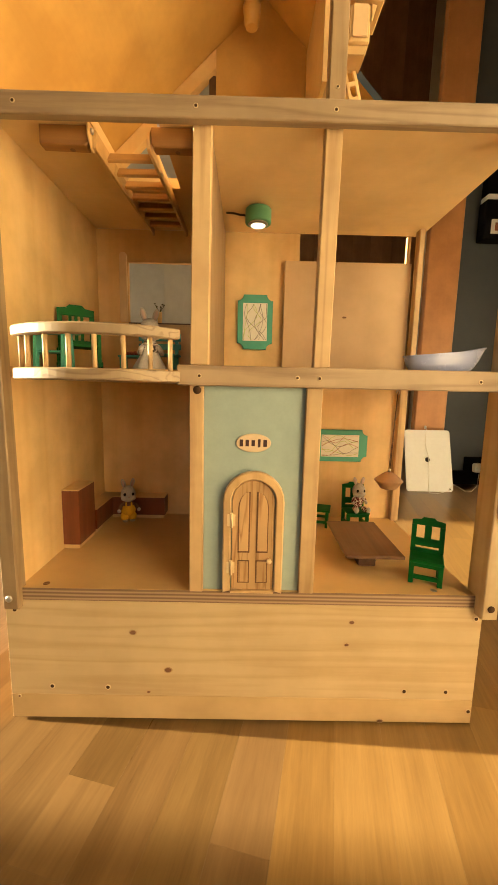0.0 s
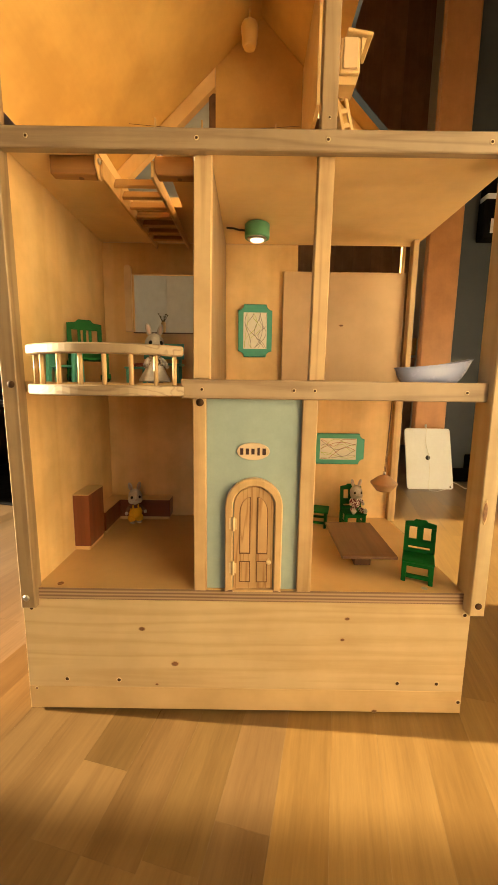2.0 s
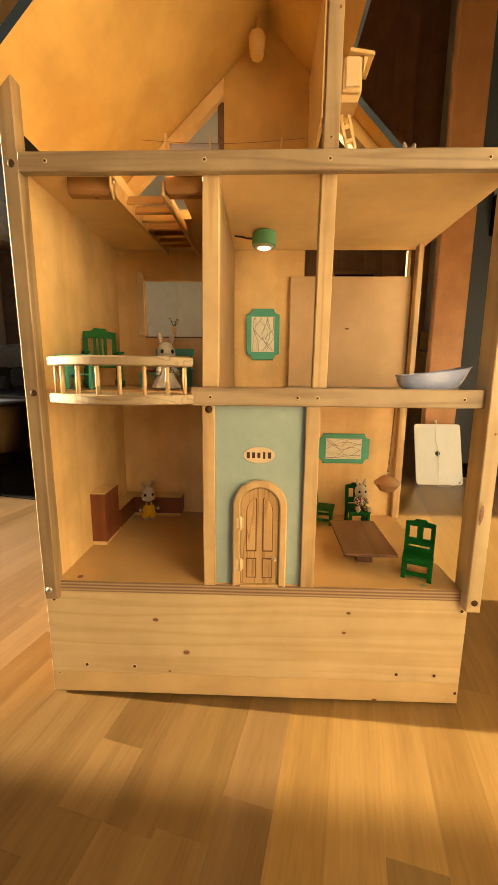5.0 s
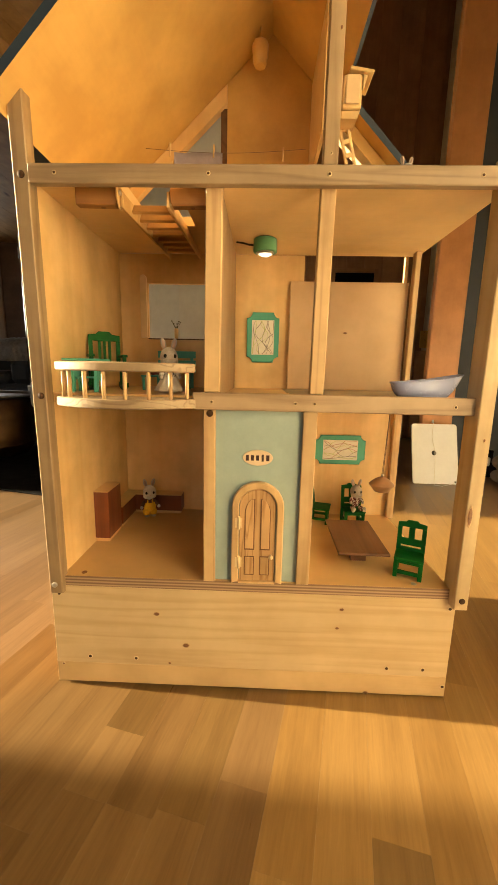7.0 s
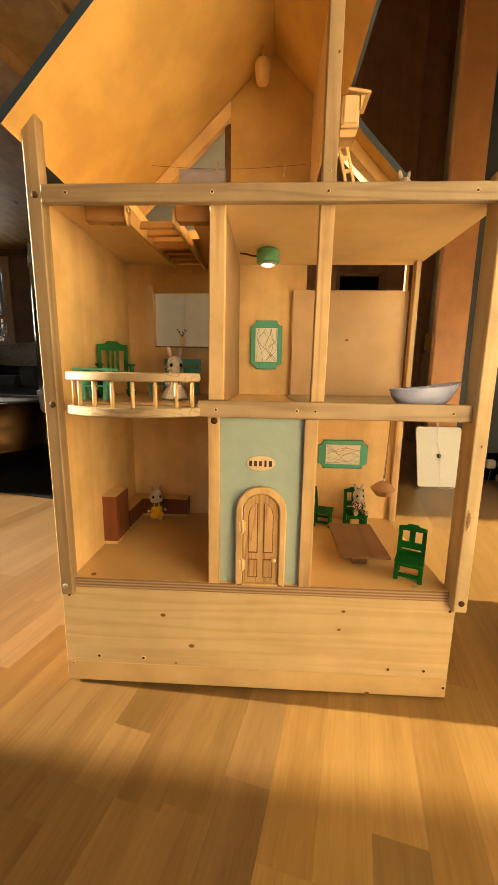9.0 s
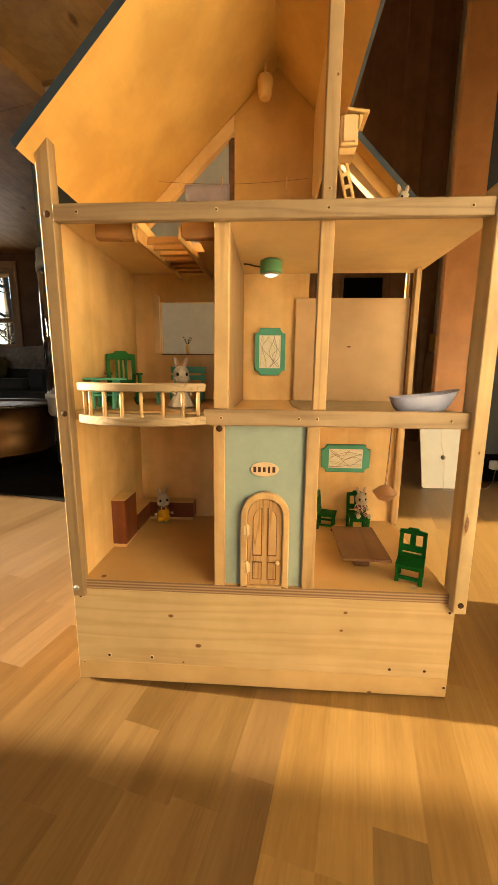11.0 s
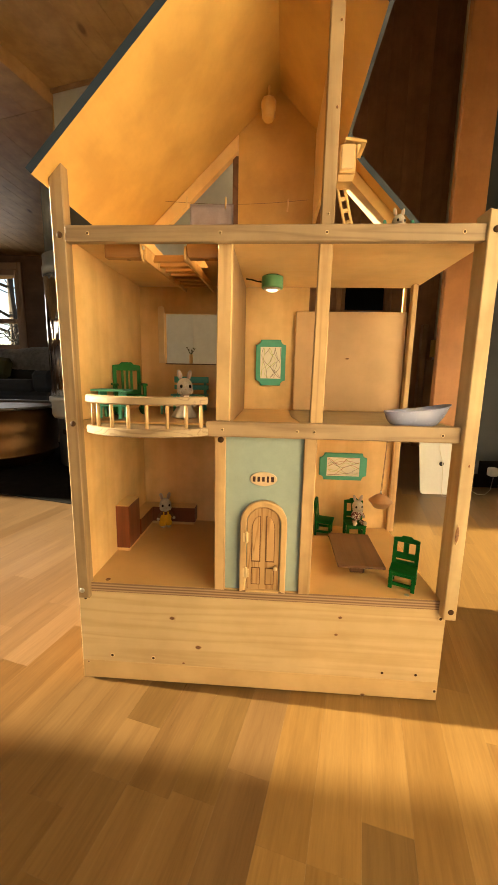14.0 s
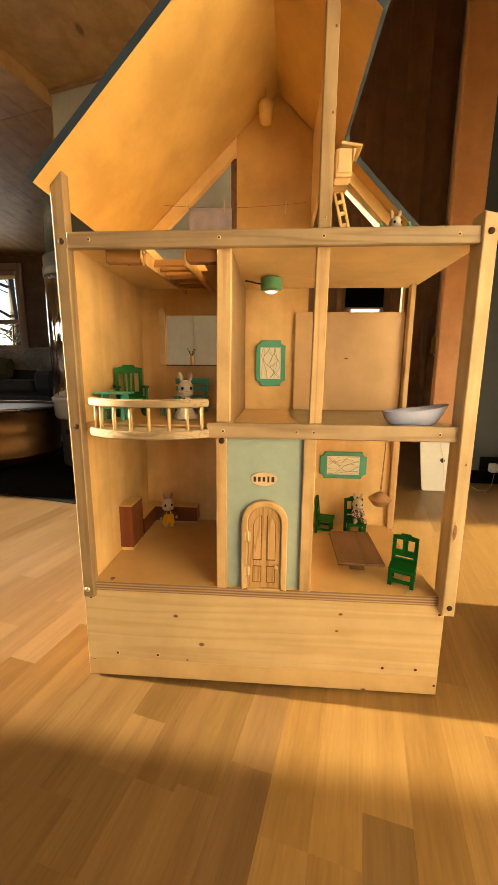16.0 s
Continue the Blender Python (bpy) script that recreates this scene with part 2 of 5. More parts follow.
BIRCH = wood("birch_ply", (0.82, 0.56, 0.255), (0.72, 0.44, 0.17), "z", fine=180, ring=24, rough=0.5, contrast=0.5, stain=0.24, bump=0.05)
BIRCH_FLAT = wood("birch_ply_flat", (0.79, 0.55, 0.26), (0.69, 0.43, 0.175), "x", fine=180, ring=14, rough=0.5, contrast=0.4, stain=0.16, bump=0.05)
ROOF_PLY = wood("roof_ply", (0.75, 0.475, 0.155), (0.65, 0.37, 0.105), "y", fine=160, ring=12, rough=0.4, contrast=0.5, stain=0.23, bump=0.04)
DECK = wood("deck_board", (0.73, 0.47, 0.20), (0.64, 0.385, 0.15), "x", fine=300, ring=10, rough=0.35, contrast=0.4, stain=0.12, bump=0.04)
PLY_EDGE = ply_edge("ply_edge")
DOOR_WOOD = wood("door_wood", (0.60, 0.37, 0.17), (0.36, 0.18, 0.065), "z", fine=300, ring=66, rough=0.4, contrast=0.85)
REDWOOD = wood("mahogany", (0.20, 0.055, 0.022), (0.11, 0.03, 0.014), "z", fine=300, rough=0.35, contrast=0.6)
WALNUT = wood("walnut", (0.16, 0.075, 0.035), (0.085, 0.036, 0.018), "y", fine=300, ring=30, rough=0.38, contrast=0.7)
TEAL = paint("teal_wall_paint", (0.345, 0.425, 0.385), 0.55, spec=0.3)
TEAL_BRIGHT = paint("turquoise_paint", (0.10, 0.40, 0.30), 0.45, spec=0.2)
GREEN = paint("green_gloss_paint", (0.004, 0.095, 0.014), 0.5, spec=0.12)
GREEN_MID = paint("green_ring_paint", (0.12, 0.36, 0.19), 0.4)
ROOF_BLUE = paint("slate_blue_paint", (0.024, 0.040, 0.064), 0.5)
PANEL_PLY = wood("panel_ply", (0.74, 0.50, 0.275), (0.66, 0.42, 0.21), "z", fine=180, ring=14, rough=0.5, contrast=0.4, stain=0.16, bump=0.05)
SHEET = wood("grey_floor_sheet", (0.36, 0.29, 0.17), (0.29, 0.22, 0.12), "x", fine=200, ring=10, rough=0.4, contrast=0.4)
STEEL = paint("screw_steel", (0.55, 0.52, 0.47), 0.3, metal=1.0)
# RECESS: dark bolts, and the shade inside screw and bolt holes put in as colour
RECESS = paint("screw_shadow", (0.07, 0.036, 0.018), 0.7, spec=0.1)
HOLE = paint("screw_recess", (0.03, 0.018, 0.01), 0.8)
KNOT = paint("knot", (0.24, 0.105, 0.04), 0.5, vary=0.4, scale=400)

# ---- the room ----
def parquet(name, angle, tint=1.0, blue=1.0, green=1.0):
    """Oak staves, each an object of its own near the house and one mesh farther off."""
    mat, nodes, links, b = base_material(name, 0.3)
    tc = nodes.new("ShaderNodeTexCoord")
    geo = nodes.new("ShaderNodeNewGeometry")
    info = nodes.new("ShaderNodeObjectInfo")
    rnd = nodes.new("ShaderNodeMath")
    links.new(geo.outputs["Random Per Island"], rnd.inputs[0])
    links.new(info.outputs["Random"], rnd.inputs[1])
    frac = nodes.new("ShaderNodeMath")
    frac.operation = "FRACT"
    links.new(rnd.outputs[0], frac.inputs[0])
    mp = nodes.new("ShaderNodeMapping")
    mp.inputs["Rotation"].default_value = (0, 0, radians(angle))
    links.new(tc.outputs["Object"], mp.inputs["Vector"])
    sq = nodes.new("ShaderNodeMapping")
    sq.inputs["Scale"].default_value = (1, 0.06, 1)
    links.new(mp.outputs[0], sq.inputs["Vector"])
    mul = nodes.new("ShaderNodeMath")
    mul.operation, mul.inputs[1].default_value = "MULTIPLY", 50.0
    links.new(frac.outputs[0], mul.inputs[0])
    add = nodes.new("ShaderNodeVectorMath")
    links.new(sq.outputs[0], add.inputs[0])
    links.new(mul.outputs[0], add.inputs[1])
    n1 = node(nodes, "ShaderNodeTexNoise", Scale=240.0, Detail=5.0, Roughness=0.7)
    n2 = node(nodes, "ShaderNodeTexNoise", Scale=26.0, Detail=3.0, Roughness=0.6)
    links.new(add.outputs[0], n1.inputs["Vector"])
    links.new(add.outputs[0], n2.inputs["Vector"])
    both = mix(nodes, links, n1.outputs["Fac"], n2.outputs["Fac"], 0.58)
    tone = ramp(nodes, [(0.32, (0.168 * tint, 0.092 * tint * green, 0.031 * tint * blue)), (0.63, (0.275 * tint, 0.163 * tint * green, 0.059 * tint * blue))])
    links.new(both, tone.inputs[0])
    shade = ramp(nodes, [(0.0, (0.85, 0.82, 0.77)), (0.22, (0.94, 0.93, 0.90)), (0.6, (1.0, 1.0, 1.0)), (1.0, (1.05, 1.05, 1.04))])
    links.new(frac.outputs[0], shade.inputs[0])
    links.new(mix(nodes, links, tone.outputs[0], shade.outputs[0], 1.0, "MULTIPLY"), b.inputs["Base Color"])
    rr = ramp(nodes, [(0.3, (0.27,) * 3), (0.7, (0.36,) * 3)])
    links.new(both, rr.inputs[0])
    links.new(rr.outputs[0], b.inputs["Roughness"])
    bmp = node(nodes, "ShaderNodeBump", Strength=0.04, Distance=0.0004)
    links.new(both, bmp.inputs["Height"])
    links.new(bmp.outputs[0], b.inputs["Normal"])
    return mat


# OAK is paled for the sun's sheen; OAK_GOLD and OAK_TAN also carry the light's falloff
OAK = parquet("oak_parquet", 13.0, 0.84, 1.7, 1.11)
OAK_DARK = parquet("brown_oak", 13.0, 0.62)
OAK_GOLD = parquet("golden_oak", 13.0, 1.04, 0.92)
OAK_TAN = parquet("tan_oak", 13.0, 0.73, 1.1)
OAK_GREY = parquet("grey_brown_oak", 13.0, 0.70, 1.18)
DARK_PLANK = wood("dark_stained_plank", (0.46, 0.25, 0.13), (0.31, 0.155, 0.078), "z", fine=60, ring=9, rough=0.55, contrast=0.7, bump=0.2)
RED_PLANK = wood("red_brown_plank", (0.20, 0.10, 0.05), (0.12, 0.055, 0.027), "x", fine=60, ring=9, rough=0.55, contrast=0.6)
CEIL_PINE = wood("knotty_pine_plank", (0.60, 0.37, 0.16), (0.44, 0.24, 0.09), "y", fine=40, ring=7, rough=0.5, contrast=0.6, knots=4.0)
TIMBER = wood("glulam_timber", (0.64, 0.30, 0.12), (0.50, 0.215, 0.078), "z", fine=60, ring=9, rough=0.45, contrast=0.5, stain=0.2)
SLATE_WALL = paint("slate_wall_paint", (0.062, 0.076, 0.098), 0.75, scale=30)
PLASTER = paint("white_plaster", (0.60, 0.62, 0.62), 0.85, scale=25, bump=0.2)
PLASTER_LIT = paint("lit_plaster", (0.60, 0.60, 0.58), 0.85, scale=25, bump=0.2)
JAMB = wood("jamb_wood", (0.48, 0.31, 0.18), (0.36, 0.21, 0.11), "z", fine=80, ring=9)
HEARTH = paint("black_hearth_steel", (0.006, 0.006, 0.007), 0.9, scale=20, spec=0.06)
PLAIN_WALL = paint("plain_wall", (0.80, 0.74, 0.62), 0.8, scale=8)

X0, X1, Y0, Y1 = -5.5, 1.30, -4.6, 4.4
NEAR_X, NEAR_Y = 0.57, 0.20             # unseen wall beside the house, stepped in as a sunlit reflector
W3Y0, W3Y1, W3Z0, W3Z1 = -0.85, 0.11, 1.46, 2.80     # second opening, unseen, added to throw sun on the near wall

# left wall with the window that lets the sun in, and the added opening for bounce light
bm = bmesh.new()
SY0, SY1, SZ0, SZ1 = 0.205, 1.26, 0.75, 2.5
for y0, y1, z0, z1 in ((Y0, W3Y0, 0, 4.0), (W3Y0, W3Y1, 0, W3Z0), (W3Y0, W3Y1, W3Z1, 4.0), (W3Y1, SY0, 0, 4.0), (SY1, Y1, 0, 4.0), (SY0, SY1, 0, SZ0), (SY0, SY1, SZ1, 4.0)):
    box(bm, X0 - 0.15, X0, y0, y1, z0, z1)
structure("wall_west", bm, RED_PLANK, "unseen red-brown wooden wall with two openings for the sun")
# south wall behind the camera, unseen; its openings are added for fill and the stove's reflection
bm = bmesh.new()
for x0, x1, z0, z1 in ((X0, -3.0, 0, 4.0), (-3.0, -1.7, 0, 0.4), (-3.0, -1.7, 2.4, 4.0), (-1.7, -0.45, 0, 4.0), (0.55, NEAR_X, 0, 4.0), (-0.45, 0.55, 0, 0.65), (-0.45, 0.55, 2.4, 4.0)):
    box(bm, x0, x1, Y0 - 0.15, Y0, z0, z1)
structure("wall_south", bm, PLAIN_WALL, "unseen plain wall with two openings added for fill light and reflection")
structure("wall_east", bm_prism([(NEAR_X, Y0), (X1 + 0.15, Y0), (X1 + 0.15, Y1), (X1, Y1), (X1, NEAR_Y), (NEAR_X, NEAR_Y)], 0, 4.0, "z"), PLAIN_WALL, "unseen plain wall stepped in to bounce sun at the house")
# north wall with the small far window
WX0, WX1, WZ0, WZ1 = -4.17, -3.33, 0.84, 1.84
bm = bmesh.new()
for x0, x1, z0, z1 in ((X0, WX0, 0, 4.0), (WX1, X1, 0, 4.0), (WX0, WX1, 0, WZ0), (WX0, WX1, WZ1, 4.0)):
    box(bm, x0, x1, Y1, Y1 + 0.12, z0, z1)
structure("wall_north", bm, RED_PLANK, "red-brown panelled wooden wall")
# the room stands at an angle to the dollhouse: a frame at the chimney's front corner, u along it, v into it
ROOM = pose(-1.514, 2.200, 0, 0, 0, -14)
CHIM = 1.316                           # width of the chimney breast


def laid(bm):
    bmesh.ops.transform(bm, matrix=ROOM, verts=bm.verts[:])
    return bm


# ceiling of pine boards in one mesh: level over the stove, a step lower beside it, sloping down behind
bm = bmesh.new()
for u0, u1, v0, v1, z0, z1 in ((0.0, CHIM, -1.6, 0.8, 2.391, 2.391), (-5.4, -0.012, -1.6, 0.0, 2.300, 2.300), (-5.4, -0.012, 0.001, 2.3, 2.297, 1.927)):
    u = u0
    while u < u1 - 0.02:
        w = min(0.118, u1 - u)
        lift = random.uniform(-0.001, 0.001)
        prism(bm, [(v0, z0 + lift), (v1, z1 + lift), (v1, z1 + 0.03), (v0, z0 + 0.03)], u + 0.0005, u + w - 0.0005, "x", bevel=0.0012)
        u += w
box(bm, -0.011, 0.0, -1.6, 0.0, 2.300, 2.45)
box(bm, -0.011, 0.0, 0.0, 3.4, 1.70, 2.45)
box(bm, -5.4, CHIM, -1.6, 3.4, 2.45, 2.55)
box(bm, -5.4, CHIM, -1.62, -1.6, 2.30, 3.95)
box(bm, CHIM, CHIM + 0.02, -1.62, 3.4, 2.38, 3.95)
box(bm, -6.4, 5.0, -8.5, 3.4, 3.95, 4.05)
structure("ceiling", laid(bm), CEIL_PINE, "ceiling of knotty pine boards")
bm = bmesh.new()
box(bm, 0.001, CHIM, -0.022, -0.0005, 2.368, 2.3905, 0.003)
structure("trim", laid(bm), JAMB, "brown wooden trim under the ceiling")

# floor: a base sheet with staves
floor = structure("floor", bm_box(X0, X1, Y0, Y1, -0.05, -0.0135), HOLE, "light oak parquet floor in narrow staves")
SW, SL, ANG = 0.0605, 0.46, 13.0
turn = Matrix.Rotation(radians(-ANG), 4, "Z")
near, far = [], []
ENDS = {-3: (-0.700, -0.312, -0.200, -0.114, 0.346), -2: (-0.640, -0.200, 0.120), -1: (-0.650, -0.189, 0.271), 3: (-0.560, -0.150, 0.310), 1: (-0.672, -0.212, 0.220), 2: (-0.520, -0.212, 0.250)}
rng = random.Random(5)
for i in range(-110, 110):
    ends = ENDS.get(i)
    v = -6.5 + rng.uniform(0, SL)
    while v < 6.5:
        ln = SL * rng.choice((0.45, 0.7, 1.0, 1.0, 1.15))
        if ends:
            ahead = [e for e in ends if v + 0.02 < e < v + 1.3 * SL]
            if ahead:
                ln = ahead[0] - v
            elif any(v - 0.001 < e < v + 0.001 for e in ends[-1:]):
                ln = SL
        c = turn @ Vector(((i + 0.5) * SW, v + ln / 2, 0))
        if X0 - 0.2 < c.x < X1 + 0.2 and Y0 - 0.2 < c.y < Y1 + 0.2:
            (near if (c - Vector((0.05, -0.05, 0))).length < 1.32 else far).append((i, v, ln))
        v += ln


def stave(bm, i, v, ln, z=0.0):
    gap, e = 0.00003, 0.00010
    u0, u1, v0, v1 = i * SW + gap, (i + 1) * SW - gap, v + gap, v + ln - gap
    top = [(u0 + e, v0 + e), (u1 - e, v0 + e), (u1 - e, v1 - e), (u0 + e, v1 - e)]
    low = [(u0, v0), (u1, v0), (u1, v1), (u0, v1)]
    a = [bm.verts.new(turn @ Vector((p[0], p[1], z))) for p in top]
    b = [bm.verts.new(turn @ Vector((p[0], p[1], z - e))) for p in low]
    c = [bm.verts.new(turn @ Vector((p[0], p[1], z - 0.013))) for p in low]
    bm.faces.new(a)
    for lo, hi in ((b, a), (c, b)):
        for k in range(4):
            bm.faces.new((lo[k], lo[(k + 1) % 4], hi[(k + 1) % 4], hi[k]))


bm = bmesh.new()
for s in far:
    stave(bm, *s)
far_floor = part("far_staves", bm, OAK, floor)
far_floor["kind"] = "stuff"

# ---- left part of the room ----
structure("chimney_breast", laid(bm_box(0, CHIM, 0, 0.7, 0, 2.3905, 0.004)), PLASTER, "white plastered chimney breast behind the stove")
# thin panel added to carry the lighter, lit right part of the breast
structure("chimney_panel", laid(bm_box(1.025, CHIM - 0.001, -0.009, -0.0005, 0, 2.367, 0.002)), PLASTER_LIT, "thin panel added for the lit right part of the chimney breast")
structure("hearth_plate", laid(bm_box(-1.1, 1.02, -1.11, -0.001, 0.0, 0.006, 0.002)), HEARTH, "black steel hearth plate on the floor")

# ---- the dollhouse ----
house = holder("dollhouse", (0, 0, 0), "large handmade pine and plywood dollhouse with open front and slate-blue roof", "dollhouse")
G, F1, F2 = 0.190, 0.470, 0.7525        # tops of the three decks
BACK = 0.300                           # front of the back wall


def screw(x, y, z, parent, r=0.0032, cap=None):
    bm = bmesh.new()
    turned = Matrix.Rotation(radians(90), 4, "X")
    lathe(bm, [(r, 0), (r, 0.0003), (r * 0.9, 0.0005), (0, 0.0005)], (x, y, z), 12, turned, 1)
    lathe(bm, [(r * 0.66, 0.0005), (r * 0.6, 0.0008), (r * 0.25, 0.0008), (0, 0.0005)], (x, y, z), 10, turned)
    return part("screw", bm, [cap or RECESS, PALE_PINE], parent)


def knot(x, z, parent, rx=0.005, rz=0.0035, y=0.0):
    bm = bmesh.new()
    lathe(bm, [(1, 0), (1, 0.0002), (0.78, 0.0003)], (x, y, z), 14, Matrix.Rotation(radians(90), 4, "X") @ Matrix.Diagonal((rx, rz, 1, 1)), 1)
    lathe(bm, [(0.76, 0.0003), (0.7, 0.0004), (0, 0.0004)], (x, y, z), 14, Matrix.Rotation(radians(90), 4, "X") @ Matrix.Diagonal((rx, rz, 1, 1)))
    return part("knot", bm, [KNOT, KNOT_RIM], parent)


KNOT_RIM = paint("knot_rim", (0.50, 0.32, 0.14), 0.5, vary=0.3, scale=400)
base = part("base_box", bm_box(-0.31, 0.31, 0.002, 0.020, 0.0386, 0.1735, 0.0004), PINE, house, "pine board with knots and steel screws")
low_board = part("base_board", bm_box(-0.31, 0.31, 0.0018, 0.020, 0.004, 0.0385, 0.0004), PINE_LOW, house)
part("base_side", bm_box(-0.31, -0.292, 0.0205, 0.302, 0.004, 0.172, 0.001), PINE_DEEP, house)
part("base_side", bm_box(0.292, 0.31, 0.0205, 0.302, 0.004, 0.172, 0.001), PINE_DEEP, house)
part("base_back", bm_box(-0.2915, 0.2915, 0.284, 0.302, 0.004, 0.172, 0.001), PINE, house)
for sx in (-0.28, 0.28):
    for sy in (0.035, 0.27):
        part("foot", bm_lathe([(0.009, 0), (0.009, 0.0045)], (sx, sy, 0), 14), HOLE, house)
for sx, sz in ((-0.255, 0.0510), (-0.181, 0.0505), (0.216, 0.0510), (0.272, 0.0510), (-0.298, 0.160), (0.302, 0.158), (0.3055, 0.0220)):
    screw(sx, 0.0018, sz, base, 0.0038)
screw(-0.299, 0.0013, 0.036, low_board, 0.0025, KNOT)
for kx, kz, rx in ((-0.1005, 0.0770, 0.0058), (-0.146, 0.1305, 0.0050), (0.1395, 0.150, 0.004), (0.1345, 0.1180, 0.0036), (-0.127, 0.0440, 0.0028)):
    knot(kx, kz, base, rx, rx * 0.7, 0.0018)
knot(0.186, 0.006, low_board, 0.0045, 0.0028, 0.0012)

deck0 = part("ground_deck", bm_prism([(-0.2868, 0.004), (0.299, 0.004), (0.299, 0.2998), (-0.2911, 0.2998), (-0.2911, 0.0123), (-0.2868, 0.0123)], 0.1737, G, "z"), [DECK], house, "brown laminated plywood deck")
part("deck_edge", bm_box(-0.2868, 0.298, 0.0025, 0.0038, 0.1738, G - 0.0005), PLY_EDGE, deck0, "layered plywood edge")
for hx in (-0.262, 0.249):
    part("bolt_hole", bm_lathe([(0.0042, 0), (0.0042, 0.0006), (0.003, 0.0008), (0.0022, 0.0003), (0, 0.0002)], (hx, 0.014, G), 14), STEEL if hx > 0 else KNOT, deck0)

# posts and rails
part("left_post", bm_prism([(-0.3065, 0.165), (-0.2872, 0.165), (-0.2910, 0.843), (-0.3105, 0.823)], -0.007, 0.012, "y", 0.0012), RAIL_UP, house)
part("right_post", bm_prism([(0.2985, 0.1665), (0.3180, 0.1665), (0.3165, 0.766), (0.2965, 0.770)], -0.014, 0.022, "y", 0.0012), POST_PALE, house)
top_rail = part("top_rail", bm_box(-0.2900, 0.2980, -0.009, 0.003, 0.7310, 0.7535, 0.0012), RAIL, house)
mid_rail = part("middle_rail", bm_box(-0.0865, 0.2980, -0.004, 0.0080, 0.4515, 0.4755, 0.0012), RAIL, house)
for sx in (-0.256, -0.064, 0.084, 0.268):
    screw(sx, -0.0092, 0.7425, top_rail, 0.0026)
for sx in (-0.060, 0.055, 0.081, 0.271):
    screw(sx, -0.0042, 0.463, mid_rail, 0.0026)
for bx, bz, by, cap in ((-0.2988, 0.741, -0.0072, KNOT), (-0.2960, 0.466, -0.0072, KNOT), (-0.2985, 0.180, -0.0072, STEEL), (0.3085, 0.1815, -0.0142, KNOT), (0.3065, 0.744, -0.0142, KNOT)):
    part("bolt", bm_lathe([(0.0045, 0), (0.0045, 0.001), (0.003, 0.0022), (0, 0.0024)], (bx, by, bz), 12, Matrix.Rotation(radians(90), 4, "X")), RECESS if cap is KNOT else cap, house)
part("post", bm_prism([(-0.0720, 0.4758), (-0.0505, 0.4758), (-0.0480, 0.7383), (-0.0690, 0.7383)], 0.0034, 0.020, "y", 0.001), PINE_UP, house)
part("post", bm_prism([(0.0745, 0.4758), (0.0935, 0.4758), (0.0955, 0.7383), (0.0765, 0.7383)], 0.0034, 0.020, "y", 0.001), PINE_UP, house)
part("post", bm_box(-0.0725, -0.0555, 0.0, 0.020, G, 0.4518, 0.001), PINE_UP, house)
part("post", bm_box(0.0672, 0.0865, 0.0, 0.020, G, 0.4518, 0.001), PINE_UP, house)
part("attic_post", bm_box(0.0762, 0.0942, -0.0035, 0.0145, 0.7537, 1.0318, 0.001), RAIL_UP, house)
part("corner_post", bm_box(0.2940, 0.3085, 0.283, 0.2985, G, 0.4558, 0.001), PINE_UP, house)
part("corner_post", bm_box(0.2985, 0.3085, 0.262, 0.280, F1, 0.7383, 0.001), PINE_UP, house)
screw(0.0855, -0.0037, 0.768, house, 0.0018)
for kz in (0.897, 0.995):
    knot(0.0898, kz, house, 0.0020, 0.0026, -0.0037)
part("bolt_hole", bm_lathe([(0.0050, 0), (0.0050, 0.0004), (0, 0.0005)], (-0.0630, -0.0001, 0.4465), 14, Matrix.Rotation(radians(90), 4, "X")), RECESS, house)

# decks
def pierced(us, vs, holes, at, thick):
    """A sheet in cells, without the cells named as holes, drawn out to its thickness in one piece."""
    bm = bmesh.new()
    grid = [[bm.verts.new(at(u, v)) for v in vs] for u in us]
    faces = [bm.faces.new((grid[i][j], grid[i + 1][j], grid[i + 1][j + 1], grid[i][j + 1]))
             for i in range(len(us) - 1) for j in range(len(vs) - 1) if (i, j) not in holes]
    for v in [v for v in bm.verts if not v.link_faces]:
        bm.verts.remove(v)
    out = bmesh.ops.extrude_face_region(bm, geom=faces)
    bmesh.ops.translate(bm, vec=thick, verts=[v for v in out["geom"] if isinstance(v, bmesh.types.BMVert)])
    return bm


deck1 = bmesh.new()
box(deck1, -0.2911, 0.3150, 0.0123, 0.2998, 0.456, F1)
box(deck1, -0.2868, 0.3150, 0.0085, 0.0123, 0.456, F1)
deck1 = part("middle_deck", deck1, DECK, house)
part("floor_sheet", bm_prism([(0.066, 0.018), (0.3, 0.018), (0.3, 0.284), (0.052, 0.284), (0.052, 0.145)], F1 + 0.0002, F1 + 0.0014, "z"), SHEET, deck1, "grey-brown thin floor sheet")
HX0, HX1, HY1 = -0.184, -0.108, 0.150
part("attic_deck", pierced((-0.2911, HX0, HX1, 0.3150), (0.0035, HY1, 0.2998), {(1, 0)}, lambda u, v: (u, v, 0.7385), (0, 0, F2 - 0.7385)), BIRCH_FLAT, house, "plywood deck with a ladder hatch")

# walls
part("left_wall", bm_box(-0.3062, -0.2912, 0.0122, 0.3085, 0.1725, 0.757, 0.0005), BIRCH, house, "smooth birch plywood panel")
wx0, wx1, wz0, wz1 = -0.2335, -0.1, 0.571, 0.681      # window hole
ox0, ox1 = 0.09, 0.2925                  # opening behind the sliding panel
holes = {(1, 1), (3, 1), (3, 2)}
part("back_wall", pierced((-0.2911, wx0, wx1, ox0, ox1, 0.2985), (0.1725, wz0, wz1, 0.7383), holes, lambda u, v: (u, BACK, v), (0, 0.0085, 0)), BIRCH, house, "birch plywood back wall with a window hole")
